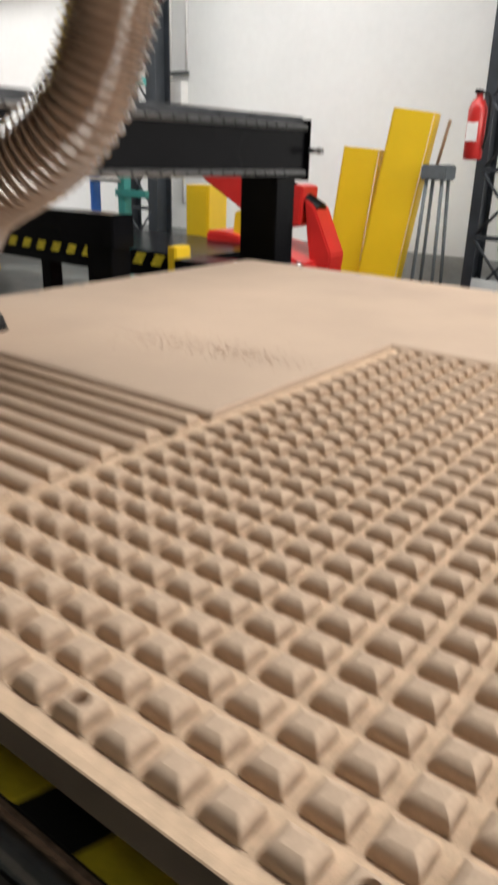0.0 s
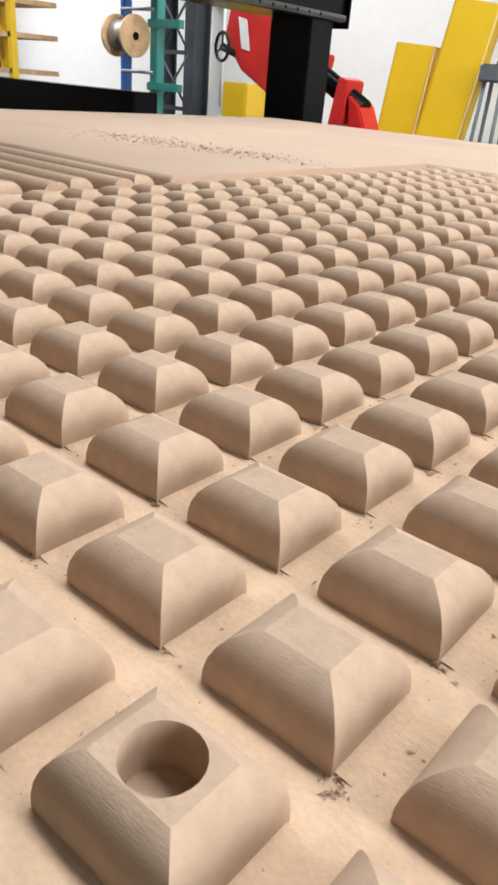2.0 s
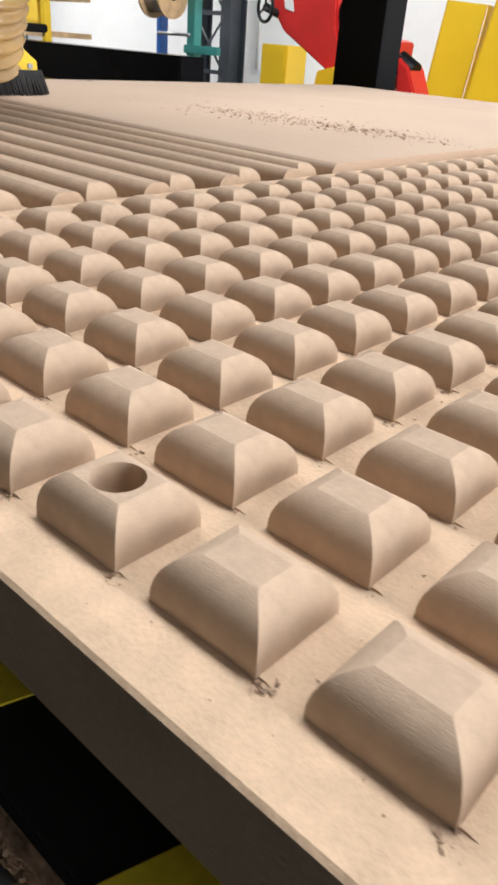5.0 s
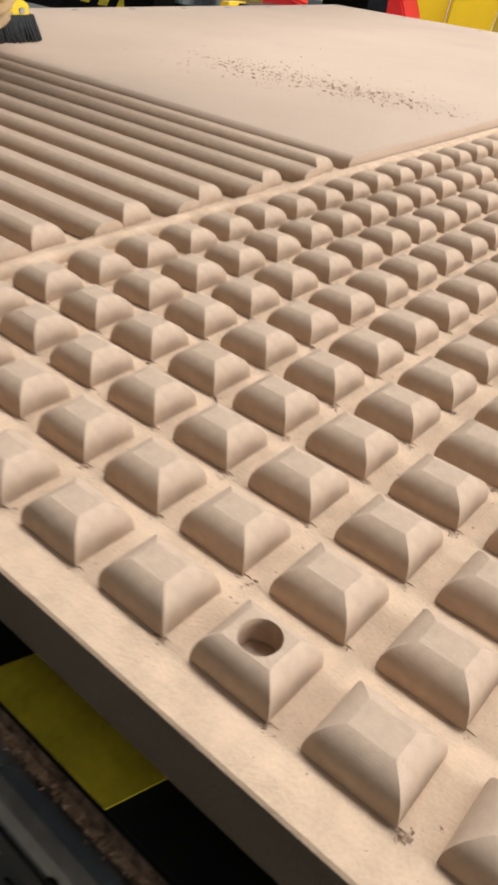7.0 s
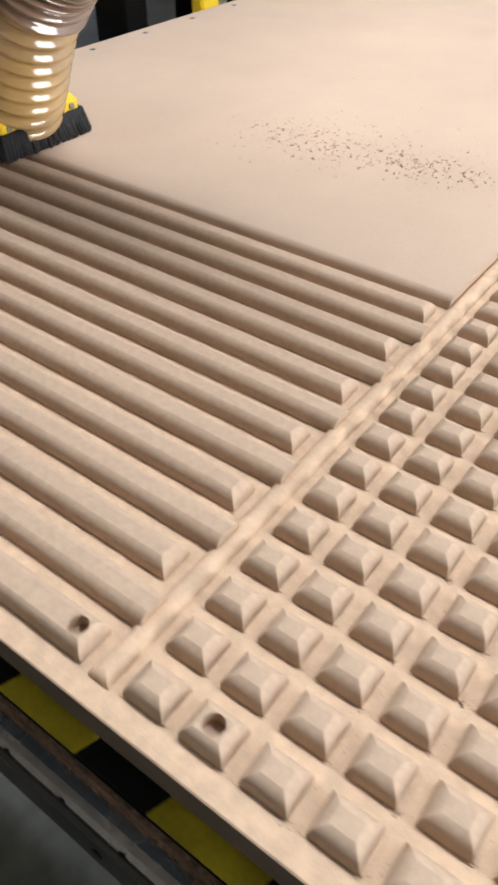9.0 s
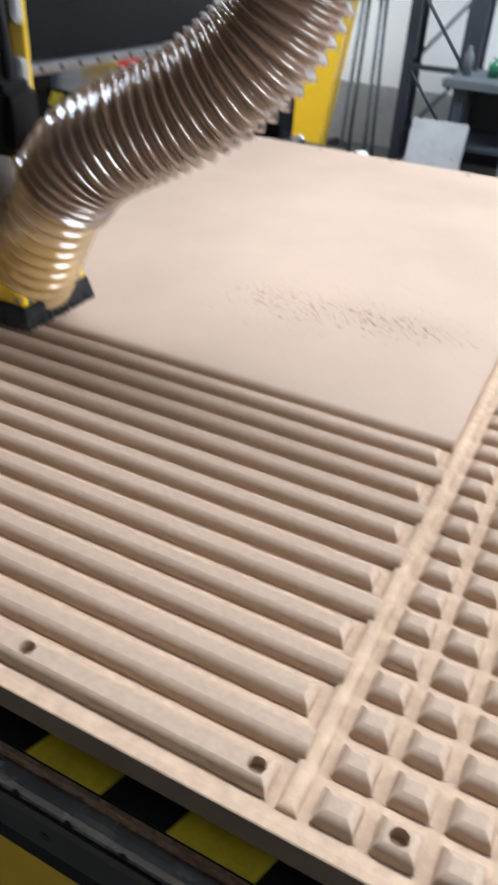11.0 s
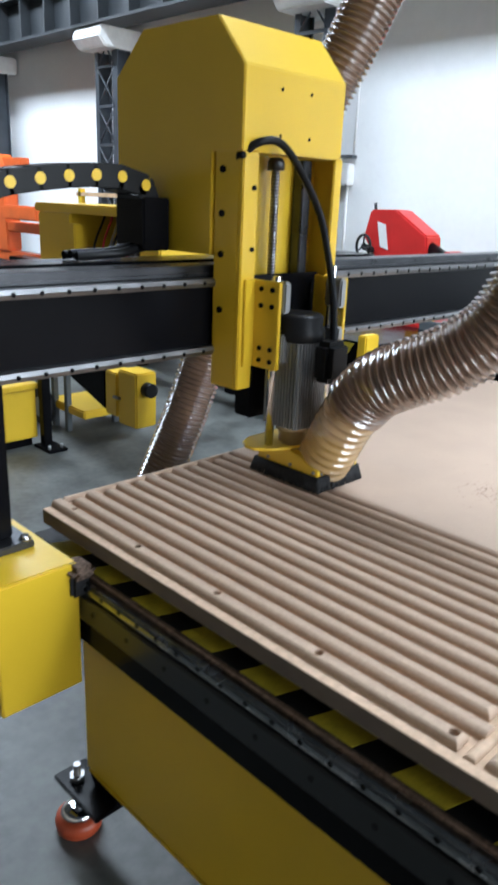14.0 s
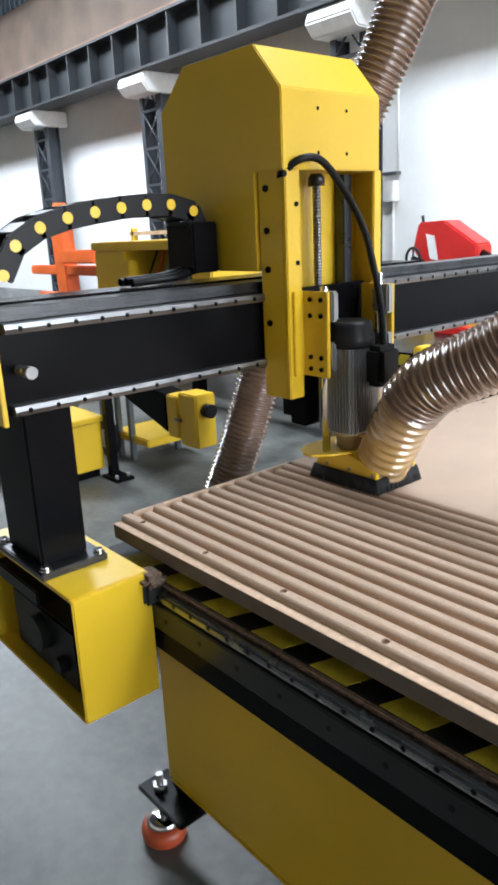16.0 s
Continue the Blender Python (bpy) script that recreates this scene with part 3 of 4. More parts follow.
hpart("ball_screw", bm, STEEL, "bright threaded ball screw")
bm = B()
lathe(bm, ((0.022, 0.785), (0.022, 0.805), (0.016, 0.815)), (-0.885, 0.61, 0), 18)
hpart("screw_bearing", bm, DARK_STEEL)
hpart("cable_clip", rod(B(), (-0.85, 0.436, 0.81), (-0.83, 0.436, 0.81), 0.008, 10), BLACK)
for y in (0.437,):
    for z in (0.78, 0.68, 0.585, 0.45):
        hpart("bolt", rod(B(), (-0.90, y + 0.001, z), (-0.90, y - 0.006, z), 0.0085, 6), BLACK)
for z in (0.74, 0.60, 0.50, 0.36):
    hpart("bolt", rod(B(), (-0.833, 0.474, z), (-0.827, 0.474, z), 0.006, 8), BLACK)
hpart("slide_plate", box(B(), -0.882, -0.858, 0.485, 0.782, 0.33, 0.535, 0.004), BLACK, "black slide plate")
for y0, y1 in ((0.486, 0.498), (0.752, 0.764)):
    br = B()
    box(br, -0.85, -0.742, y0, y1, 0.315, 0.53, 0.002)
    box(br, -0.832, -0.824, y0 - 0.035 if y0 < 0.6 else y0, y1 if y0 < 0.6 else y1 + 0.02, 0.315, 0.53, 0.002)
    bracket = hpart("bracket", br, YELLOW, "yellow folded bracket")
    for z in (0.335, 0.365, 0.47, 0.51):
        for x in (-0.80, -0.763):
            hpart("bolt", rod(B(), (x, y0 - 0.005, z), (x, y0 + 0.001, z), 0.0065, 6), BLACK, "", bracket)
for y in (0.512, 0.738):
    for z in (0.455, 0.33):
        hpart("guide_bush", box(B(), -0.79, -0.735, y - 0.013, y + 0.013, z, z + 0.075, 0.005), ALU, "grey guide bush")
for y in (0.515,):
    hpart("guide_rod", rod(B(), (-0.778, y, 0.110), (-0.778, y, 0.54), 0.0115, 18), CHROME, "chromed guide rod")
hpart("guide_rod", rod(B(), (-0.775, 0.738, 0.11), (-0.775, 0.738, 0.56), 0.0115, 18), CHROME, "chromed guide rod")
# spindle motor with cooling fins
SX, SY = -0.752, 0.578
bm = B()
box(bm, SX - 0.052, SX + 0.052, SY - 0.052, SY + 0.052, 0.165, 0.388, 0.012)
motor = hpart("spindle_motor", bm, ALU, "grey finned aluminium spindle motor")
for k in range(12):
    o = -0.050 + k * 0.0091
    bm = B()
    box(bm, SX + 0.052, SX + 0.066 - abs(o) * 0.12, SY + o - 0.0022, SY + o + 0.0022, 0.168, 0.386)
    hpart("fin", bm, ALU, "", motor)
    bm = B()
    box(bm, SX + o - 0.0022, SX + o + 0.0022, SY - 0.066 + abs(o) * 0.12, SY - 0.052, 0.168, 0.386)
    hpart("fin", bm, ALU, "", motor)
    bm = B()
    box(bm, SX + o - 0.0022, SX + o + 0.0022, SY + 0.052, SY + 0.066 - abs(o) * 0.12, 0.168, 0.386)
    hpart("fin", bm, ALU, "", motor)
bm = B()
lathe(bm, ((0.066, 0.386), (0.070, 0.392), (0.070, 0.414), (0.063, 0.424), (0.064, 0.444), (0.056, 0.452), (0.030, 0.454)), (SX, SY, 0), 36)
hpart("fan_hood", bm, BLACK_PLASTIC, "black fan hood")
bm = B()
box(bm, SX + 0.050, SX + 0.112, SY - 0.005, SY + 0.082, 0.288, 0.392, 0.014)
hpart("junction_box", bm, BLACK_PLASTIC, "black cable junction box")
hpart("motor_mount", prism(B(), [(-0.90, 0.17), (-0.84, 0.17), (-0.84, 0.34), (-0.90, 0.34)], 1, 0.50, 0.74, 0.004), BLACK)
bm = B()
lathe(bm, ((0.026, 0.10), (0.026, 0.116), (0.036, 0.120), (0.036, 0.146), (0.044, 0.150), (0.044, 0.167)), (SX, SY, 0), 28)
hpart("collet_nut", bm, BRASS, "brass coloured spindle nose")
bm = B()
tube(bm, [(-0.86, 0.445, 0.80), (-0.82, 0.47, 0.838), (-0.80, 0.53, 0.84), (-0.79, 0.60, 0.78), (-0.785, 0.68, 0.68), (-0.745, 0.675, 0.58), (-0.70, 0.650, 0.48), (-0.672, 0.625, 0.385)], 0.0095, 12, 0.012)
hpart("power_cable", bm, BLACK_PLASTIC, "black power cable")

# ---- dust shoe ----
shoe = thing("dust_shoe", "yellow dust shoe with a black bristle skirt resting on the board", "dust shoe", (-0.785 + GX, 0.675, H))


def spart(name, bm, mat, label=""):
    bm.transform(Matrix.Translation((0.79, -0.66, -H)))
    return part(name, bm, mat, shoe, label)


X0, X1, Y0, Y1 = -0.832, -0.620, 0.522, 0.688
bm = B()
prism(bm, [(X0, 0.052), (X1, 0.052), (X1, 0.068), (X1 - 0.06, 0.094), (X1 - 0.11, 0.104), (X0, 0.104)], 1, Y0 + 0.004, Y1, 0.002)
spart("body", bm, YELLOW, "yellow folded sheet body")
bm = B()
prism(bm, [(-0.845, 0.500), (-0.828, 0.462), (-0.795, 0.440), (-0.765, 0.442), (-0.732, 0.478), (-0.712, 0.530), (-0.705, 0.60), (-0.712, 0.668), (-0.845, 0.668)], 2, 0.1045, 0.111, 0.001)
spart("top_plate", bm, YELLOW, "yellow top plate")
for y in (Y0 + 0.02, Y0 + 0.085, Y0 + 0.15):
    spart("screw", rod(B(), (X1 - 0.001, y, 0.060), (X1 + 0.003, y, 0.060), 0.005, 8), STEEL)
for x in (X0 + 0.04, X0 + 0.12, X0 + 0.2):
    spart("screw", rod(B(), (x, Y0 + 0.005, 0.063), (x, Y0 + 0.001, 0.063), 0.005, 8), STEEL)
bm = B()
rnd = random.Random(4)
per = []
for k in range(90):
    f = k / 89
    per += [(X0 + (X1 - X0) * f, Y0), (X0 + (X1 - X0) * f, Y1 + 0.004)]
for k in range(64):
    f = k / 63
    per += [(X1 + 0.004, Y0 + (Y1 - Y0) * f), (X0 - 0.004, Y0 + (Y1 - Y0) * f)]
for x, y in per:
    dx, dy = (x + 0.74) * 0.08 + rnd.uniform(-0.003, 0.003), (y - 0.605) * 0.08 + rnd.uniform(-0.003, 0.003)
    rod(bm, (x, y, 0.054), (x + dx, y + dy, H + rnd.uniform(0.0, 0.003)), 0.0030, 4, 0.0026)
spart("bristle_skirt", bm, BRISTLE, "black bristle skirt")
spart("skirt_liner", prism(B(), [(X0 + 0.004, H + 0.004), (X1 - 0.004, H + 0.004), (X1 - 0.004, 0.052), (X0 + 0.004, 0.052)], 1, Y0 + 0.006, Y1 - 0.004), BRISTLE)

# ---- hoses and cable chain ----
h = thing("suction_hose", "brown corrugated suction hose rising from the dust shoe", "hose", (-0.70 + GX, 0.70, 0.06))
low = [(-0.672, 0.618, 0.055), (-0.637, 0.610, 0.11), (-0.592, 0.602, 0.19), (-0.552, 0.600, 0.254)]
high = [(-0.552, 0.600, 0.254), (-0.505, 0.602, 0.305), (-0.436, 0.613, 0.346), (-0.341, 0.642, 0.397), (-0.25, 0.67, 0.479), (-0.197, 0.69, 0.611),
        (-0.160, 0.70, 0.773), (-0.145, 0.70, 0.92), (-0.14, 0.70, 1.05), (-0.14, 0.70, 1.2), (-0.15, 0.70, 1.4), (-0.16, 0.70, 2.64)]
for nm, pts, rad, mt, lab in (("clear_end", low, 0.0695, HOSE_CLEAR, "clear amber hose end"), ("hose_wall", high, 0.0765, HOSE, "brown corrugated hose wall")):
    bm = B()
    tube(bm, pts, rad, 32, 0.0178 / 8 if mt is HOSE else 0.003, 0.0056 if mt is HOSE else 0.0045, 0.0178 if mt is HOSE else 0.024)
    bm.transform(Matrix.Translation((0.70, -0.70, -0.06)))
    part(nm, bm, mt, h, lab)
h2 = thing("return_hose", "brown corrugated hose passing behind the spindle carriage to the floor", "hose", (-1.6 + GX, 0.62, FLOOR))
bm = B()
tube(bm, [(-1.62, 0.60, -0.935), (-1.53, 0.69, -0.4), (-1.43, 0.79, 0.0), (-1.36, 0.90, 0.40), (-1.20, 0.955, 0.75), (-1.06, 0.985, 1.0), (-0.97, 1.06, 1.25), (-0.88, 1.22, 1.7), (-0.82, 1.4, 2.6)], 0.074, 28, 0.0175 / 8, 0.0056, 0.0175)
bm.transform(Matrix.Translation((1.6, -0.62, BZ)))
part("hose_wall", bm, HOSE, h2)
bm = B()
lathe(bm, ((0.083, 0.0), (0.086, 0.02), (0.086, 0.10), (0.081, 0.11)), (-0.02, 0.0, 0.0), 24)
part("cuff", bm, BLACK_PLASTIC, h2, "black floor cuff")

h3 = thing("floor_hose", "brown corrugated hose lying on the floor behind the table leg", "hose", (-1.75, 0.55, FLOOR))
bm = B()
tube(bm, [(-0.55, -0.10, 0.078), (-0.30, 0.02, 0.078), (0.0, 0.14, 0.078), (0.35, 0.28, 0.078), (0.75, 0.5, 0.078)], 0.072, 24, 0.0178 / 6, 0.0056, 0.0178)
part("hose_wall", bm, HOSE, h3)

chain = thing("cable_chain", "black plastic cable chain with yellow pin caps on the beam", "cable chain", (-1.0 + GX, 0.1, 0.56))
pathp = smooth_path([(-1.12, 0.375, 0.60), (-1.12, 0.375, 0.69), (-1.12, 0.335, 0.745), (-1.12, 0.22, 0.755), (-1.12, 0.07, 0.742), (-1.12, -0.07, 0.715), (-1.12, -0.16, 0.66), (-1.12, -0.185, 0.60)], 0.073)
for p, q in zip(pathp, pathp[1:]):
    d = (q - p).normalized()
    up = Vector((1, 0, 0)).cross(d)
    m = Matrix.Translation((p + q) / 2 - Vector((-1.0, 0.1, 0.56))) @ Matrix(((0, 1, 0), (d.y, 0, up.y), (d.z, 0, up.z))).to_4x4()
    bm = B()
    for s in (-0.05, 0.046):
        box(bm, -0.043, 0.043, s, s + 0.008, -0.027, 0.027, 0.003, m)
    box(bm, -0.02, 0.02, -0.045, 0.045, 0.021, 0.026, 0, m)
    box(bm, -0.02, 0.02, -0.045, 0.045, -0.026, -0.021, 0, m)
    link = part("link", bm, BLACK_PLASTIC, chain)
    for s in (-0.0515, 0.0545):
        part("pin_cap", rod(B(), m @ Vector((0.036, s - 0.0015, 0)), m @ Vector((0.036, s + 0.0005, 0)), 0.0135, 14), YELLOW, link, "yellow pin cap")
bm = B()
box(bm, -0.18, -0.06, 0.235, 0.318, 0.02, 0.15, 0.004)
part("end_bracket", bm, BLACK, chain)
part("tray", box(B(), -0.19, -0.055, -0.33, 1.2, -0.012, -0.004, 0.002), BLACK, chain)
for n, (dx, dz) in enumerate(((-0.03, 0.0), (0.0, 0.004), (0.028, 0.001))):
    bm = B()
    tube(bm, [(-0.12 + dx, 0.06, 0.008 + dz), (-0.12 + dx, 0.12, 0.010 + dz), (-0.11 + dx, 0.18, 0.014 + dz), (-0.12 + dx, 0.23, 0.022 + dz), (-0.12 + dx, 0.28, 0.03 + dz)], 0.011, 10, 0.012)
    part("cable", bm, BLACK_PLASTIC, chain, "black cable lying on the beam")

# ---- behind the machine ----


def leaning_cover(x, y, w, hgt, lean, tilt):
    s = thing("machine_cover", "tall folded yellow steel machine cover leaning against the wall", "machine cover", (x, y, FLOOR), "machine covers")
    m = pose(0, 0, 0, -lean, tilt, 0)
    bm = B()
    box(bm, 0.02, w - 0.02, 0.0, 0.008, 0, hgt, 0.002)
    bm.transform(m)
    part("face", bm, YELLOW, s)
    for a in (0.0, w - 0.02):
        bm = B()
        prism(bm, [(a, 0.02), (a + 0.006, 0.004), (a + 0.014, 0.004), (a + 0.02, 0.02), (a + 0.02, 0.1), (a, 0.1)], 2, 0, hgt, 0.002)
        bm.transform(m)
        part("flange", bm, YELLOW, s)
    bm = B()
    box(bm, 0.02, w - 0.02, 0.008, 0.1, hgt - 0.01, hgt, 0.002)
    bm.transform(m)
    part("end_fold", bm, YELLOW, s)
    return s


leaning_cover(-3.08, 5.75, 0.38, 1.46, 4, 4)
leaning_cover(-2.72, 5.70, 0.40, 1.78, 4, 7)

ex = thing("fire_extinguisher", "red fire extinguisher hung on the dark column", "extinguisher", (-1.80, 5.93, 0.42))
bm = B()
lathe(bm, ((0.06, 0), (0.075, 0.015), (0.075, 0.38), (0.05, 0.44), (0.025, 0.46), (0.025, 0.49)), (0, 0, 0), 22)
part("cylinder", bm, RED, ex)
part("label", box(B(), -0.045, 0.045, -0.0775, -0.072, 0.14, 0.28), WHITE, ex, "pale label")
bm = B()
box(bm, -0.02, 0.02, -0.06, 0.03, 0.49, 0.52, 0.004)
tube(bm, [(0.02, 0, 0.5), (0.10, -0.03, 0.46), (0.11, -0.03, 0.25), (0.09, -0.03, 0.08)], 0.012, 8, 0.03)
part("valve", bm, BLACK_PLASTIC, ex)
part("bracket", box(B(), -0.03, 0.03, 0.06, 0.16, 0.2, 0.24), BLACK, ex)

stand = thing("tool_stand", "rusty narrow steel tool stand on the floor", "stand", (-2.02, 5.8, FLOOR))
for dx, dy in ((-0.085, -0.08), (0.085, -0.08), (-0.085, 0.08), (0.085, 0.08)):
    part("leg", rod(B(), (dx * 1.25, dy * 1.3, 0), (dx * 0.8, dy * 0.8, 1.22), 0.016, 8), CRANE, stand)
part("top", box(B(), -0.11, 0.11, -0.11, 0.11, 1.20, 1.32, 0.012), CRANE, stand)
part("bar", rod(B(), (-0.02, 0.0, 1.32), (0.03, 0.05, 1.66), 0.014, 8), BROWN, stand)
part("wheel", rod(B(), (-0.17, -0.06, 0.10), (-0.17, 0.0, 0.10), 0.09, 20), RUBBER, stand)

shelf = thing("work_bench", "cluttered dark steel bench against the wall", "bench", (-0.35, 5.9, FLOOR))
part("bench_top", box(B(), -1.0, 2.2, -0.35, 0.4, 0.70, 0.76, 0.008), CRANE, shelf)
part("lower_shelf", box(B(), -1.0, 2.2, -0.3, 0.36, 0.28, 0.31, 0.004), COLUMN, shelf)
for x in (-0.9, 0.6, 2.1):
    part("leg", box(B(), x, x + 0.07, -0.3, -0.23, 0, 0.70, 0.004), COLUMN, shelf)
part("back_panel", box(B(), -1.0, 2.2, 0.36, 0.4, 0.05, 0.70), COLUMN, shelf)
cl = random.Random(21)
for k in range(16):
    x = -0.9 + k * 0.19
    m = (CRANE, GREEN, GALV, BLACK_PLASTIC, COLUMN)[k % 5]
    bm = B()
    r, hh = cl.uniform(0.03, 0.06), cl.uniform(0.1, 0.24)
    lathe(bm, ((r, 0), (r, hh * 0.7), (r * 0.5, hh * 0.85), (r * 0.35, hh)), (0, 0, 0), 14)
    c = part("container", bm, m)
    c.location = (-0.35 + x, 5.85 + cl.uniform(-0.2, 0.1), FLOOR + 0.76)
    tagged(c, "small dusty container standing on the bench", "container", "bench containers")
for x, w, hh, m, lab in ((-0.80, 0.34, 0.46, CRANE, "scuffed grey sheet leaning on the bench"), (-1.5, 0.42, 0.5, DADO, "dark grey sheet leaning on the bench"), (-0.3, 0.6, 0.60, CRANE, "scuffed grey sheet leaning on the bench")):
    bm = B()
    box(bm, 0, w, -0.012, 0.012, 0, hh, 0.003)
    bm.transform(pose(0, 0, 0, -14, 0, 0))
    p = part("leaning_sheet", bm, m)
    p.location = (x, 5.38, FLOOR)
    tagged(p, lab, "sheet", "leaning sheets")

jug = thing("water_jug", "blue plastic water jug standing on the floor", "jug", (-1.62, 4.75, FLOOR))
bm = B()
lathe(bm, ((0.125, 0), (0.135, 0.02), (0.135, 0.12), (0.125, 0.14), (0.135, 0.16), (0.135, 0.24), (0.08, 0.28), (0.035, 0.30), (0.035, 0.32)), (0, 0, 0), 24)
part("body", bm, BLUE_JUG, jug)
bm = B()
lathe(bm, ((0.036, 0.32), (0.04, 0.325), (0.04, 0.35), (0.03, 0.355)), (0, 0, 0), 16)
part("cap", bm, WHITE, jug)

bottle = thing("green_bottle", "green plastic bottle on the floor by the bench", "bottle", (-1.15, 5.45, FLOOR))
bm = B()
lathe(bm, ((0.045, 0), (0.05, 0.01), (0.05, 0.15), (0.02, 0.2), (0.02, 0.23)), (0, 0, 0), 18)
part("body", bm, GREEN, bottle)
bm = B()
lathe(bm, ((0.022, 0.23), (0.022, 0.255), (0.014, 0.258)), (0, 0, 0), 14)
part("cap", bm, RED, bottle)

for x, y, a, L, m, nm, lab in ((-0.9, 5.1, 20, 0.34, BLUE, "blue_tool", "blue handled tool lying on the floor"), (-1.05, 5.12, -10, 0.16, YELLOW, "yellow_tape_roll", "small yellow tool lying on the floor"),
                               (-0.55, 5.2, -35, 0.5, GALV, "steel_bar", "bright steel bar lying among the tools"), (-0.45, 5.05, 10, 0.4, BLACK_PLASTIC, "black_tool", "black tool lying on the floor")):
    bm = B()
    box(bm, -L / 2, L / 2, -0.03, 0.03, 0, 0.05, 0.012)
    rod(bm, (L / 2 - 0.01, 0, 0.03), (L / 2 + 0.1, 0, 0.03), 0.018, 10)
    o = part(nm, bm, m)
    o.matrix_world = pose(x, y, FLOOR, 0, 0, a)
    tagged(o, lab, "tool", "tools on the floor")

# far hazard-striped table
far = thing("second_machine_bed", "long black machine bed edged with hazard stripes", "machine table", (-5.2, 3.6, FLOOR))
part("bed_beam", box(B(), -2.2, 2.3, -0.1, 0.1, 0.52, 0.70, 0.008), BLACK, far)
part("deck", box(B(), -2.2, 2.3, 0.1, 1.3, 0.56, 0.66, 0.008), BLACK, far)
for k in range(24):
    x = -2.15 + k * 0.185
    part("stripe", prism(B(), [(x, 0.605), (x + 0.09, 0.605), (x + 0.14, 0.685), (x + 0.05, 0.685)], 1, -0.1045, -0.1005), YELLOW_TAPE, far, "yellow hazard stripe")
for x in (-2.0, -0.6, 0.8, 2.1):
    part("leg", box(B(), x, x + 0.12, -0.06, 0.06, 0, 0.52, 0.006), BLACK, far)
part("end_stop", box(B(), 2.3, 2.38, -0.14, 0.02, 0.25, 0.76, 0.01), YELLOW, far, "yellow end stop")
fg = thing("second_gantry", "black gantry beam of the machine standing behind", "gantry", (-5.0, 3.25, FLOOR))
part("beam", box(B(), -2.6, 1.9, -0.1, 0.1, 0.74, 0.96, 0.008), BLACK, fg)
part("post", box(B(), 1.62, 1.87, -0.09, 0.09, 0, 0.74, 0.006), BLACK, fg)
part("post", box(B(), -2.4, -2.15, -0.09, 0.09, 0, 0.74, 0.006), BLACK, fg)
for x in (-1.2,):
    lt = thing("trolley_frame", "grey tube trolley frame on castors", "trolley", (-4.6 + x, 2.2, FLOOR), "trolley frames")
    for dx in (0, 0.5):
        part("upright", rod(B(), (dx, 0, 0.1), (dx, 0, 0.95), 0.025, 10), GALV, lt)
        part("castor", rod(B(), (dx, -0.02, 0.05), (dx, 0.02, 0.05), 0.05, 14), RUBBER, lt)
    part("cross_bar", rod(B(), (0, 0, 0.25), (0.5, 0, 0.25), 0.02, 10), GALV, lt)

# red lift with tilting head
lift = thing("red_lift", "red hydraulic lift with a tilted jaw and white label", "lift", (-3.2, 5.0, FLOOR))
bm = B()
prism(bm, [(-0.80, 1.38), (-0.74, 1.62), (-0.46, 1.63), (-0.12, 1.42), (-0.10, 1.20), (0.03, 0.92), (-0.06, 0.86), (-0.61, 1.15)], 1, -0.12, 0.12, 0.014)
part("jaw", bm, RED, lift)
part("label", prism(B(), [(-0.60, 1.30), (-0.51, 1.28), (-0.56, 1.50), (-0.65, 1.52)], 1, -0.125, -0.121), WHITE, lift, "white label plate")
part("cylinder", rod(B(), (-0.2, -0.02, 1.33), (0.56, -0.02, 0.94), 0.075, 18), BLACK, lift, "black hydraulic cylinder")
part("lug", prism(B(), [(0.08, 1.31), (0.17, 1.29), (0.10, 0.92), (0.0, 0.86)], 1, -0.14, 0.10, 0.01), RED, lift)
part("lug", prism(B(), [(0.38, 1.15), (0.46, 1.13), (0.44, 0.84), (0.32, 0.80)], 1, -0.14, 0.10, 0.01), RED, lift)
part("arm", prism(B(), [(0.46, 1.04), (0.56, 0.98), (0.74, 0.62), (0.70, 0.30), (0.56, 0.45), (0.50, 0.75)], 1, -0.11, 0.11, 0.012), RED, lift)
WC = Vector((-0.70, -0.24, 1.30))
ring = [WC + Vector((0.10 * math.cos(a * math.pi / 12), -0.03 * math.cos(a * math.pi / 12), 0.10 * math.sin(a * math.pi / 12))) for a in range(25)]
wheel = part("hand_wheel", tube(B(), ring, 0.013, 8, 0.012), BLACK_PLASTIC, lift, "black spoked hand wheel")
for a in (90, 210, 330):
    r = radians(a)
    part("spoke", rod(B(), WC, WC + Vector((0.095 * math.cos(r), -0.028 * math.cos(r), 0.095 * math.sin(r))), 0.008, 8), BLACK_PLASTIC, wheel)
part("wheel_stem", rod(B(), WC, (-0.68, -0.02, 1.24), 0.03, 12), BLACK_PLASTIC, lift)
part("valve_pin", rod(B(), (-0.76, 0, 1.55), (-0.78, 0, 1.68), 0.014, 8), BLACK_PLASTIC, lift)
part("guard", prism(B(), [(-0.20, 0.72), (0.06, 0.70), (0.10, 0.86), (-0.02, 0.94), (-0.18, 0.90)], 1, -0.2, -0.13, 0.01), YELLOW, lift, "yellow guard")
part("base", prism(B(), [(-0.42, 0), (0.62, 0), (0.62, 0.55), (0.2, 0.66), (-0.2, 0.74), (-0.42, 0.74)], 1, -0.3, 0.3, 0.02), RED, lift)
part("hydraulic_block", box(B(), 0.05, 0.34, -0.36, -0.31, 0.55, 0.74, 0.01), CRANE, lift)
cab = thing("yellow_cabinet", "yellow steel cabinet standing against the wall", "cabinet", (-4.68, 5.95, FLOOR))
part("body", box(B(), -0.16, 0.16, -0.15, 0.15, 0.0, 1.05, 0.008), YELLOW, cab)
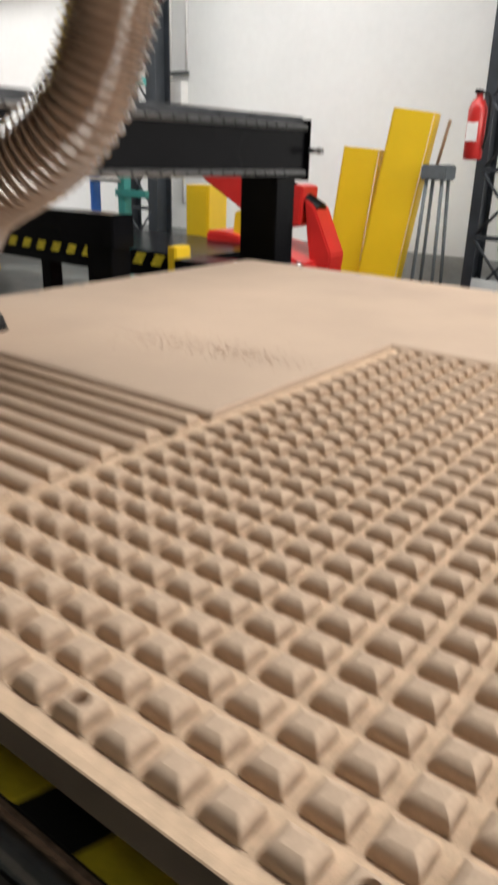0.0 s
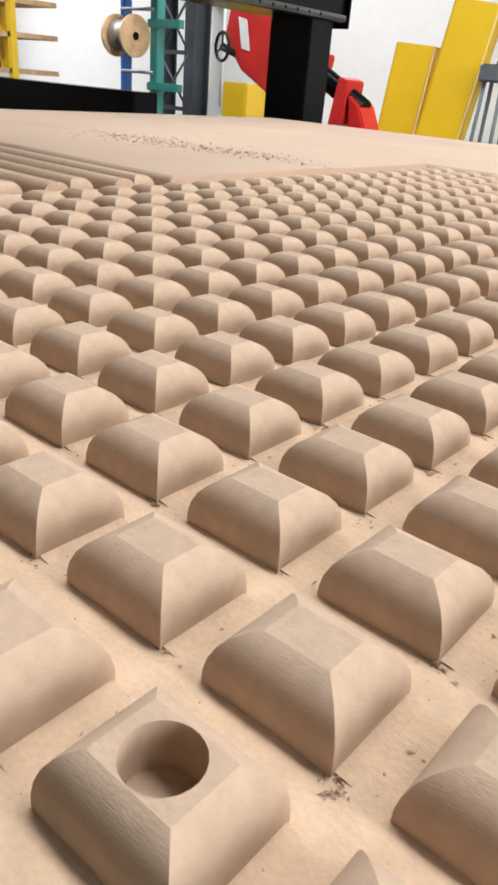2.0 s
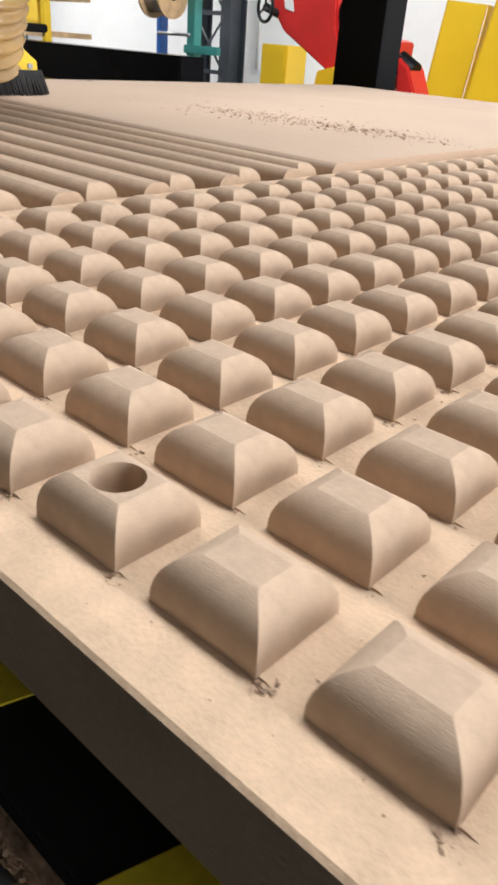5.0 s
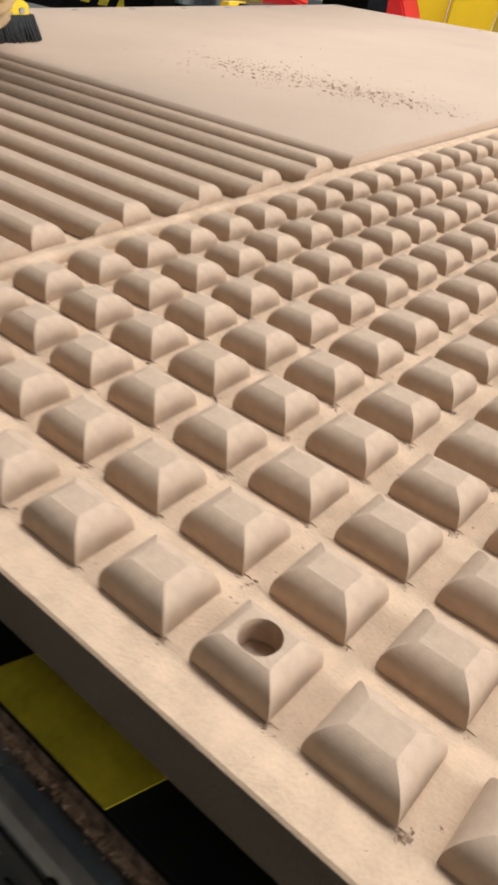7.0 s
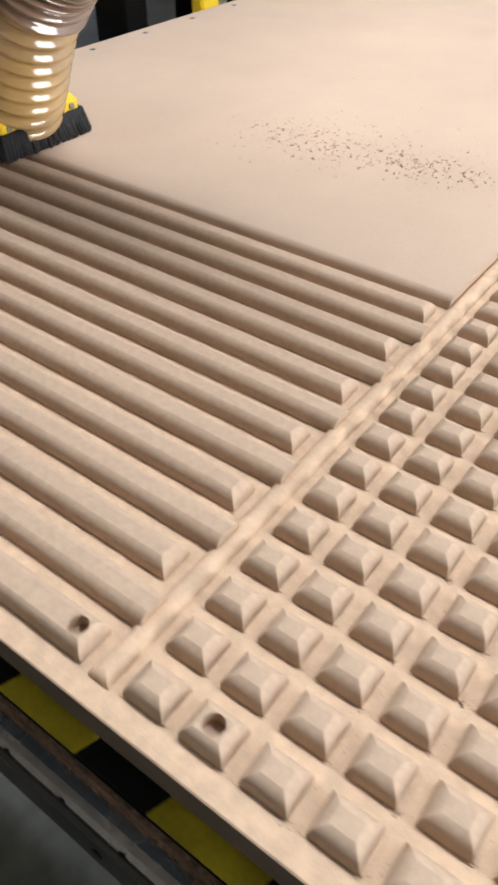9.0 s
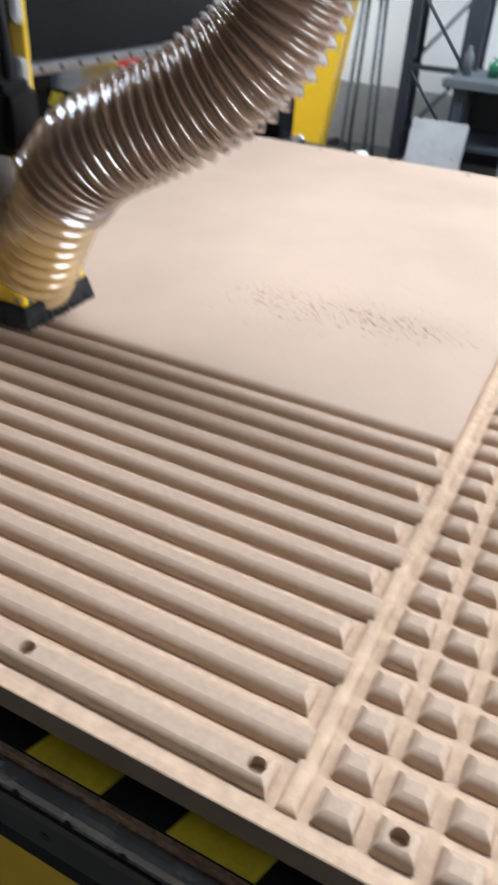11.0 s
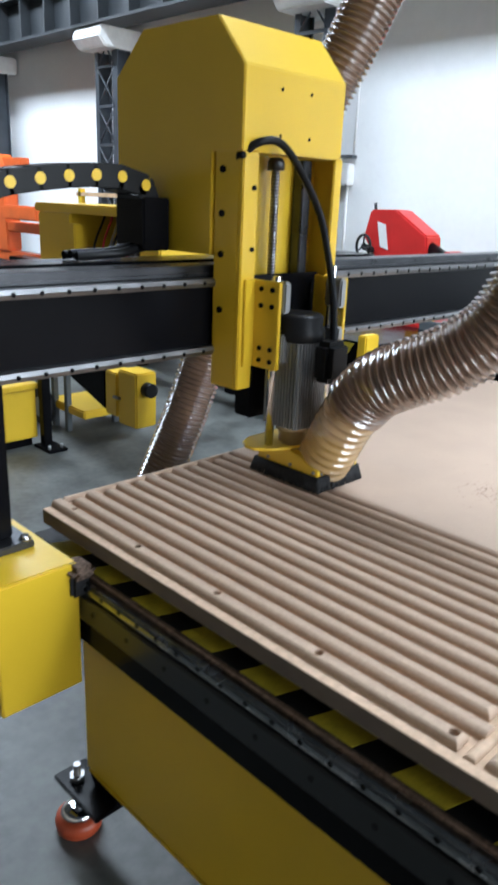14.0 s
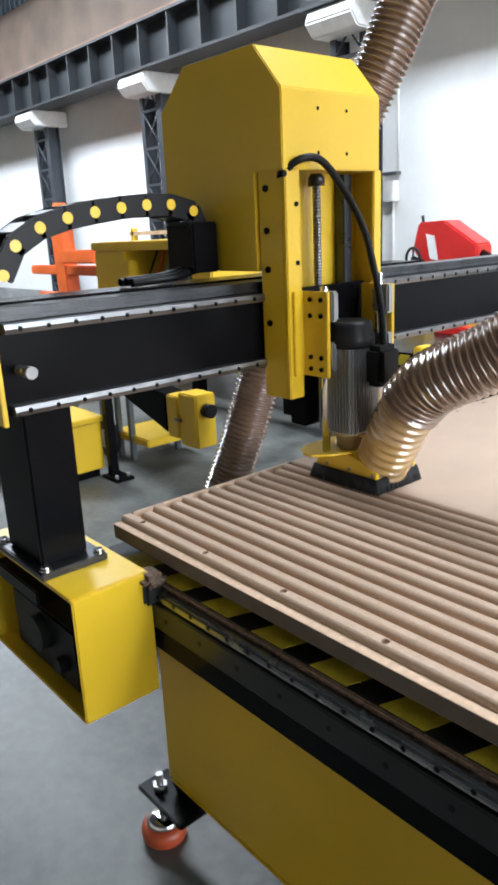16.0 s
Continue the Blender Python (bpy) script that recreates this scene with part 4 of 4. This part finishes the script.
part("door", box(B(), -0.14, 0.14, -0.162, -0.152, 0.05, 1.0, 0.003), YELLOW, cab)

sb = thing("wall_switch_box", "white electrical box with conduits on the wall", "electrical box", (-5.68, WALL_Y, 1.05))
part("box", box(B(), -0.17, 0.17, -0.13, -0.004, -0.12, 0.12, 0.008), WHITE, sb)
part("shelf_edge", box(B(), -0.06, 0.19, -0.10, -0.004, 0.19, 0.22, 0.004), CRANE, sb)
for x, z0, z1 in ((-0.08, 0.12, 1.5), (0.16, 0.22, 1.35), (-0.1, -1.2, -0.12), (0.1, -1.2, -0.12)):
    part("conduit", rod(B(), (x, -0.03, z0), (x, -0.03, z1), 0.016, 8), WHITE, sb)

# teal reel rack
rack = thing("reel_rack", "teal steel reel rack holding cable reels", "rack", (-5.25, 5.3, FLOOR))
part("post", box(B(), -0.05, 0.05, -0.05, 0.05, 0, 2.5, 0.005), TEAL, rack)
part("post", box(B(), -0.48, -0.42, -0.05, 0.05, 0, 2.3, 0.005), BLUE, rack)
for z in (0.47, 0.92, 1.45, 1.95):
    part("arm", box(B(), -0.08, 0.36, -0.06, 0.0, z, z + 0.07, 0.004), TEAL, rack)
    part("axle", rod(B(), (-0.46, -0.05, z + 0.15), (0.0, -0.05, z + 0.15), 0.015, 8), GALV, rack)


def reel(x, z, r, w, flange, wire, lab):
    s = thing("cable_reel", lab, "reel", (x, 5.08, FLOOR + z + 0.015), "cable reels")
    for d in (-w / 2, w / 2):
        part("flange", rod(B(), (d - 0.012, 0, 0), (d + 0.012, 0, 0), r, 28), flange, s)
    part("winding", rod(B(), (-w / 2 + 0.012, 0, 0), (w / 2 - 0.012, 0, 0), r * 0.72, 24), wire, s)
    part("hub", rod(B(), (w / 2 + 0.012, 0, 0), (w / 2 + 0.018, 0, 0), r * 0.2, 12), BLACK, s)


reel(-5.22, 2.22, 0.22, 0.16, PLYWOOD, PLYWOOD, "large plywood cable reel on the rack")
reel(-5.62, 2.20, 0.20, 0.14, PLYWOOD, GALV, "plywood reel of grey cable on the rack")
reel(-5.50, 1.82, 0.16, 0.10, BLUE, WHITE, "small reel with blue flanges on the rack")
reel(-5.34, 1.82, 0.15, 0.10, PLYWOOD, BROWN, "small reel with brown winding on the rack")
reel(-5.18, 1.82, 0.165, 0.10, WHITE, RED_WIRE, "small reel of red wire on the rack")
reel(-5.45, 1.35, 0.18, 0.26, PLYWOOD, GALV, "plywood reel of grey cable on the rack")
bay = thing("storage_shelf", "yellow storage shelf with wooden boards and boxes", "shelf", (-8.0, 5.2, FLOOR))
for z in (0.95, 1.3, 1.62):
    part("shelf_board", box(B(), -1.0, 0.9, -0.3, 0.3, z, z + 0.05), PLYWOOD, bay)
for x in (-0.95, 0.0, 0.85):
    part("upright", box(B(), x, x + 0.07, -0.3, -0.23, 0, 1.72), YELLOW, bay)
part("panel", box(B(), 0.2, 0.6, -0.2, -0.1, 1.0, 1.6, 0.01), YELLOW, bay)

# ---- along the hall to the west ----
om = thing("orange_machine", "orange lifting machine parked far down the hall", "machine", (-11.0, 4.9, FLOOR + 0.145))
part("frame", box(B(), -1.2, 1.4, -0.1, 0.1, 0.9, 1.05, 0.02), ORANGE, om)
part("frame_low", box(B(), -1.0, 1.2, -0.1, 0.1, 0.45, 0.6, 0.02), ORANGE, om)
part("mast", prism(B(), [(-0.2, 0.6), (0.15, 0.6), (0.1, 1.9), (-0.05, 2.05), (-0.25, 1.75)], 1, -0.12, 0.12, 0.02), ORANGE, om)
part("hook_arm", box(B(), 0.0, 0.6, -0.08, 0.08, 1.85, 1.98, 0.01), ORANGE, om)
part("side_arm", box(B(), 0.3, 1.4, -0.3, -0.15, 1.1, 1.3, 0.02), ORANGE, om)
part("base", box(B(), -1.2, 1.3, -0.4, 0.4, -0.145, 0.3, 0.02), BLACK, om)

ym = thing("yellow_machine", "open yellow steel cabinet of another machine", "machine", (-4.55, 2.05, FLOOR + 0.09))
part("cabinet", box(B(), 0.11, 0.52, -0.25, 0.25, 0.98, 1.44, 0.01), YELLOW, ym)
part("door_edge", box(B(), 0.525, 0.60, -0.27, -0.2, 0.98, 1.38, 0.008), YELLOW, ym)
part("top_frame", box(B(), 0.10, 1.26, -0.27, 0.25, 1.443, 1.50, 0.01), YELLOW, ym)
part("back", box(B(), 0.53, 1.2, 0.1, 0.2, 0.98, 1.44), CRANE, ym)
part("column", box(B(), 1.2, 1.40, -0.2, 0.2, 0.98, 1.44, 0.01), YELLOW, ym)
part("column_head", box(B(), 1.19, 1.42, -0.22, 0.22, 1.503, 1.84, 0.015), YELLOW, ym)
for z in (1.60, 1.72):
    part("rib", box(B(), 1.185, 1.425, -0.225, -0.2, z, z + 0.02, 0.004), YELLOW, ym)
cl2 = random.Random(5)
for q in range(7):
    x = 0.62 + q * 0.085
    part("wire", tube(B(), [(x, -0.05, 1.43), (x + cl2.uniform(-0.05, 0.05), -0.15, 1.2), (x + cl2.uniform(-0.05, 0.08), -0.12, 0.85)], 0.008, 6, 0.05), (BLACK_PLASTIC, RED_WIRE, GALV)[q % 3], ym)
part("shelf", box(B(), 0.1, 1.4, -0.25, 0.25, 0.94, 0.978, 0.006), BLACK, ym)
for x in (0.12, 0.30):
    for y in (-0.22, 0.18):
        part("leg", box(B(), x, x + 0.04, y, y + 0.04, -0.09, 0.94, 0.004), CRANE, ym)

ct = thing("yellow_trolley", "low yellow trolley with a grey wheel", "trolley", (-4.38, 2.06, FLOOR))
part("platform", box(B(), -0.12, 0.38, -0.22, 0.25, 0.14, 0.20, 0.01), YELLOW, ct)
part("wheel", rod(B(), (-0.13, -0.29, 0.135), (-0.13, -0.23, 0.135), 0.135, 24), RUBBER, ct)
part("rim", rod(B(), (-0.13, -0.295, 0.135), (-0.13, -0.289, 0.135), 0.075, 20), GALV, ct)
sw = thing("switch_box", "yellow control box on a black bracket", "control box", (-2.15, 0.85, -0.02))
part("arm", prism(B(), [(-0.5, 0.06), (0.0, -0.10), (0.0, 0.06), (-0.5, 0.16)], 1, -0.05, 0.05, 0.004), BLACK, sw)
part("box", box(B(), 0.004, 0.086, -0.05, 0.05, -0.115, 0.065, 0.006), YELLOW, sw)
part("door", box(B(), 0.094, 0.215, -0.05, 0.05, -0.135, 0.085, 0.006), YELLOW, sw)
part("latch", rod(B(), (0.075, -0.056, -0.03), (0.115, -0.056, -0.03), 0.007, 10), STEEL, sw)
part("knob", rod(B(), (0.215, 0, 0.02), (0.252, 0, 0.02), 0.028, 16), BLACK_PLASTIC, sw)
part("boom", rod(B(), (-0.46, 0, 0.10), (-1.83, 0.66, 0.21), 0.042, 4), BLACK, sw)
ps = thing("black_stand", "black steel post on a floor plate beside a yellow cabinet", "stand", (-4.02, 1.55, FLOOR))
part("post", box(B(), -0.03, 0.03, -0.03, 0.03, 0.02, 1.19, 0.004), BLACK, ps)
part("floor_plate", box(B(), -0.05, 0.16, -0.07, 0.07, 0, 0.02, 0.004), BLACK, ps)
for y in (-0.045, 0.045):
    part("bolt", rod(B(), (0.12, y, 0.018), (0.12, y, 0.045), 0.012, 6), GALV, ps)
lc = thing("low_cabinet", "low yellow machine cabinet with a folded top lip", "cabinet", (-4.08, 1.52, FLOOR))
part("body", box(B(), -0.75, 0.0, -0.55, 0.0, 0.06, 0.40, 0.006), YELLOW, lc)
part("lip", box(B(), -0.77, 0.018, -0.57, 0.018, 0.402, 0.44, 0.006), YELLOW, lc)
part("plinth", box(B(), -0.72, -0.03, -0.52, -0.03, 0.0, 0.058), BLACK, lc)
loft = thing("mezzanine", "cream clad mezzanine with a dark handrail", "mezzanine", (-20.5, 4.0, FLOOR))
part("cladding", box(B(), -3, 0, -1.5, 2.5, 2.1, 4.6), CREAM, loft)
part("floor_beam", box(B(), -3, 0.3, -1.6, 2.5, 1.7, 2.1), COLUMN, loft)
for k in range(6):
    part("rail_post", rod(B(), (0.25, -1.5 + k * 0.75, 2.1), (0.25, -1.5 + k * 0.75, 3.1), 0.025, 8), COLUMN, loft)
part("handrail", rod(B(), (0.25, -1.5, 3.1), (0.25, 2.4, 3.1), 0.025, 8), COLUMN, loft)
part("column", box(B(), -0.2, 0.1, -1.5, -1.2, 0, 1.7), COLUMN, loft)
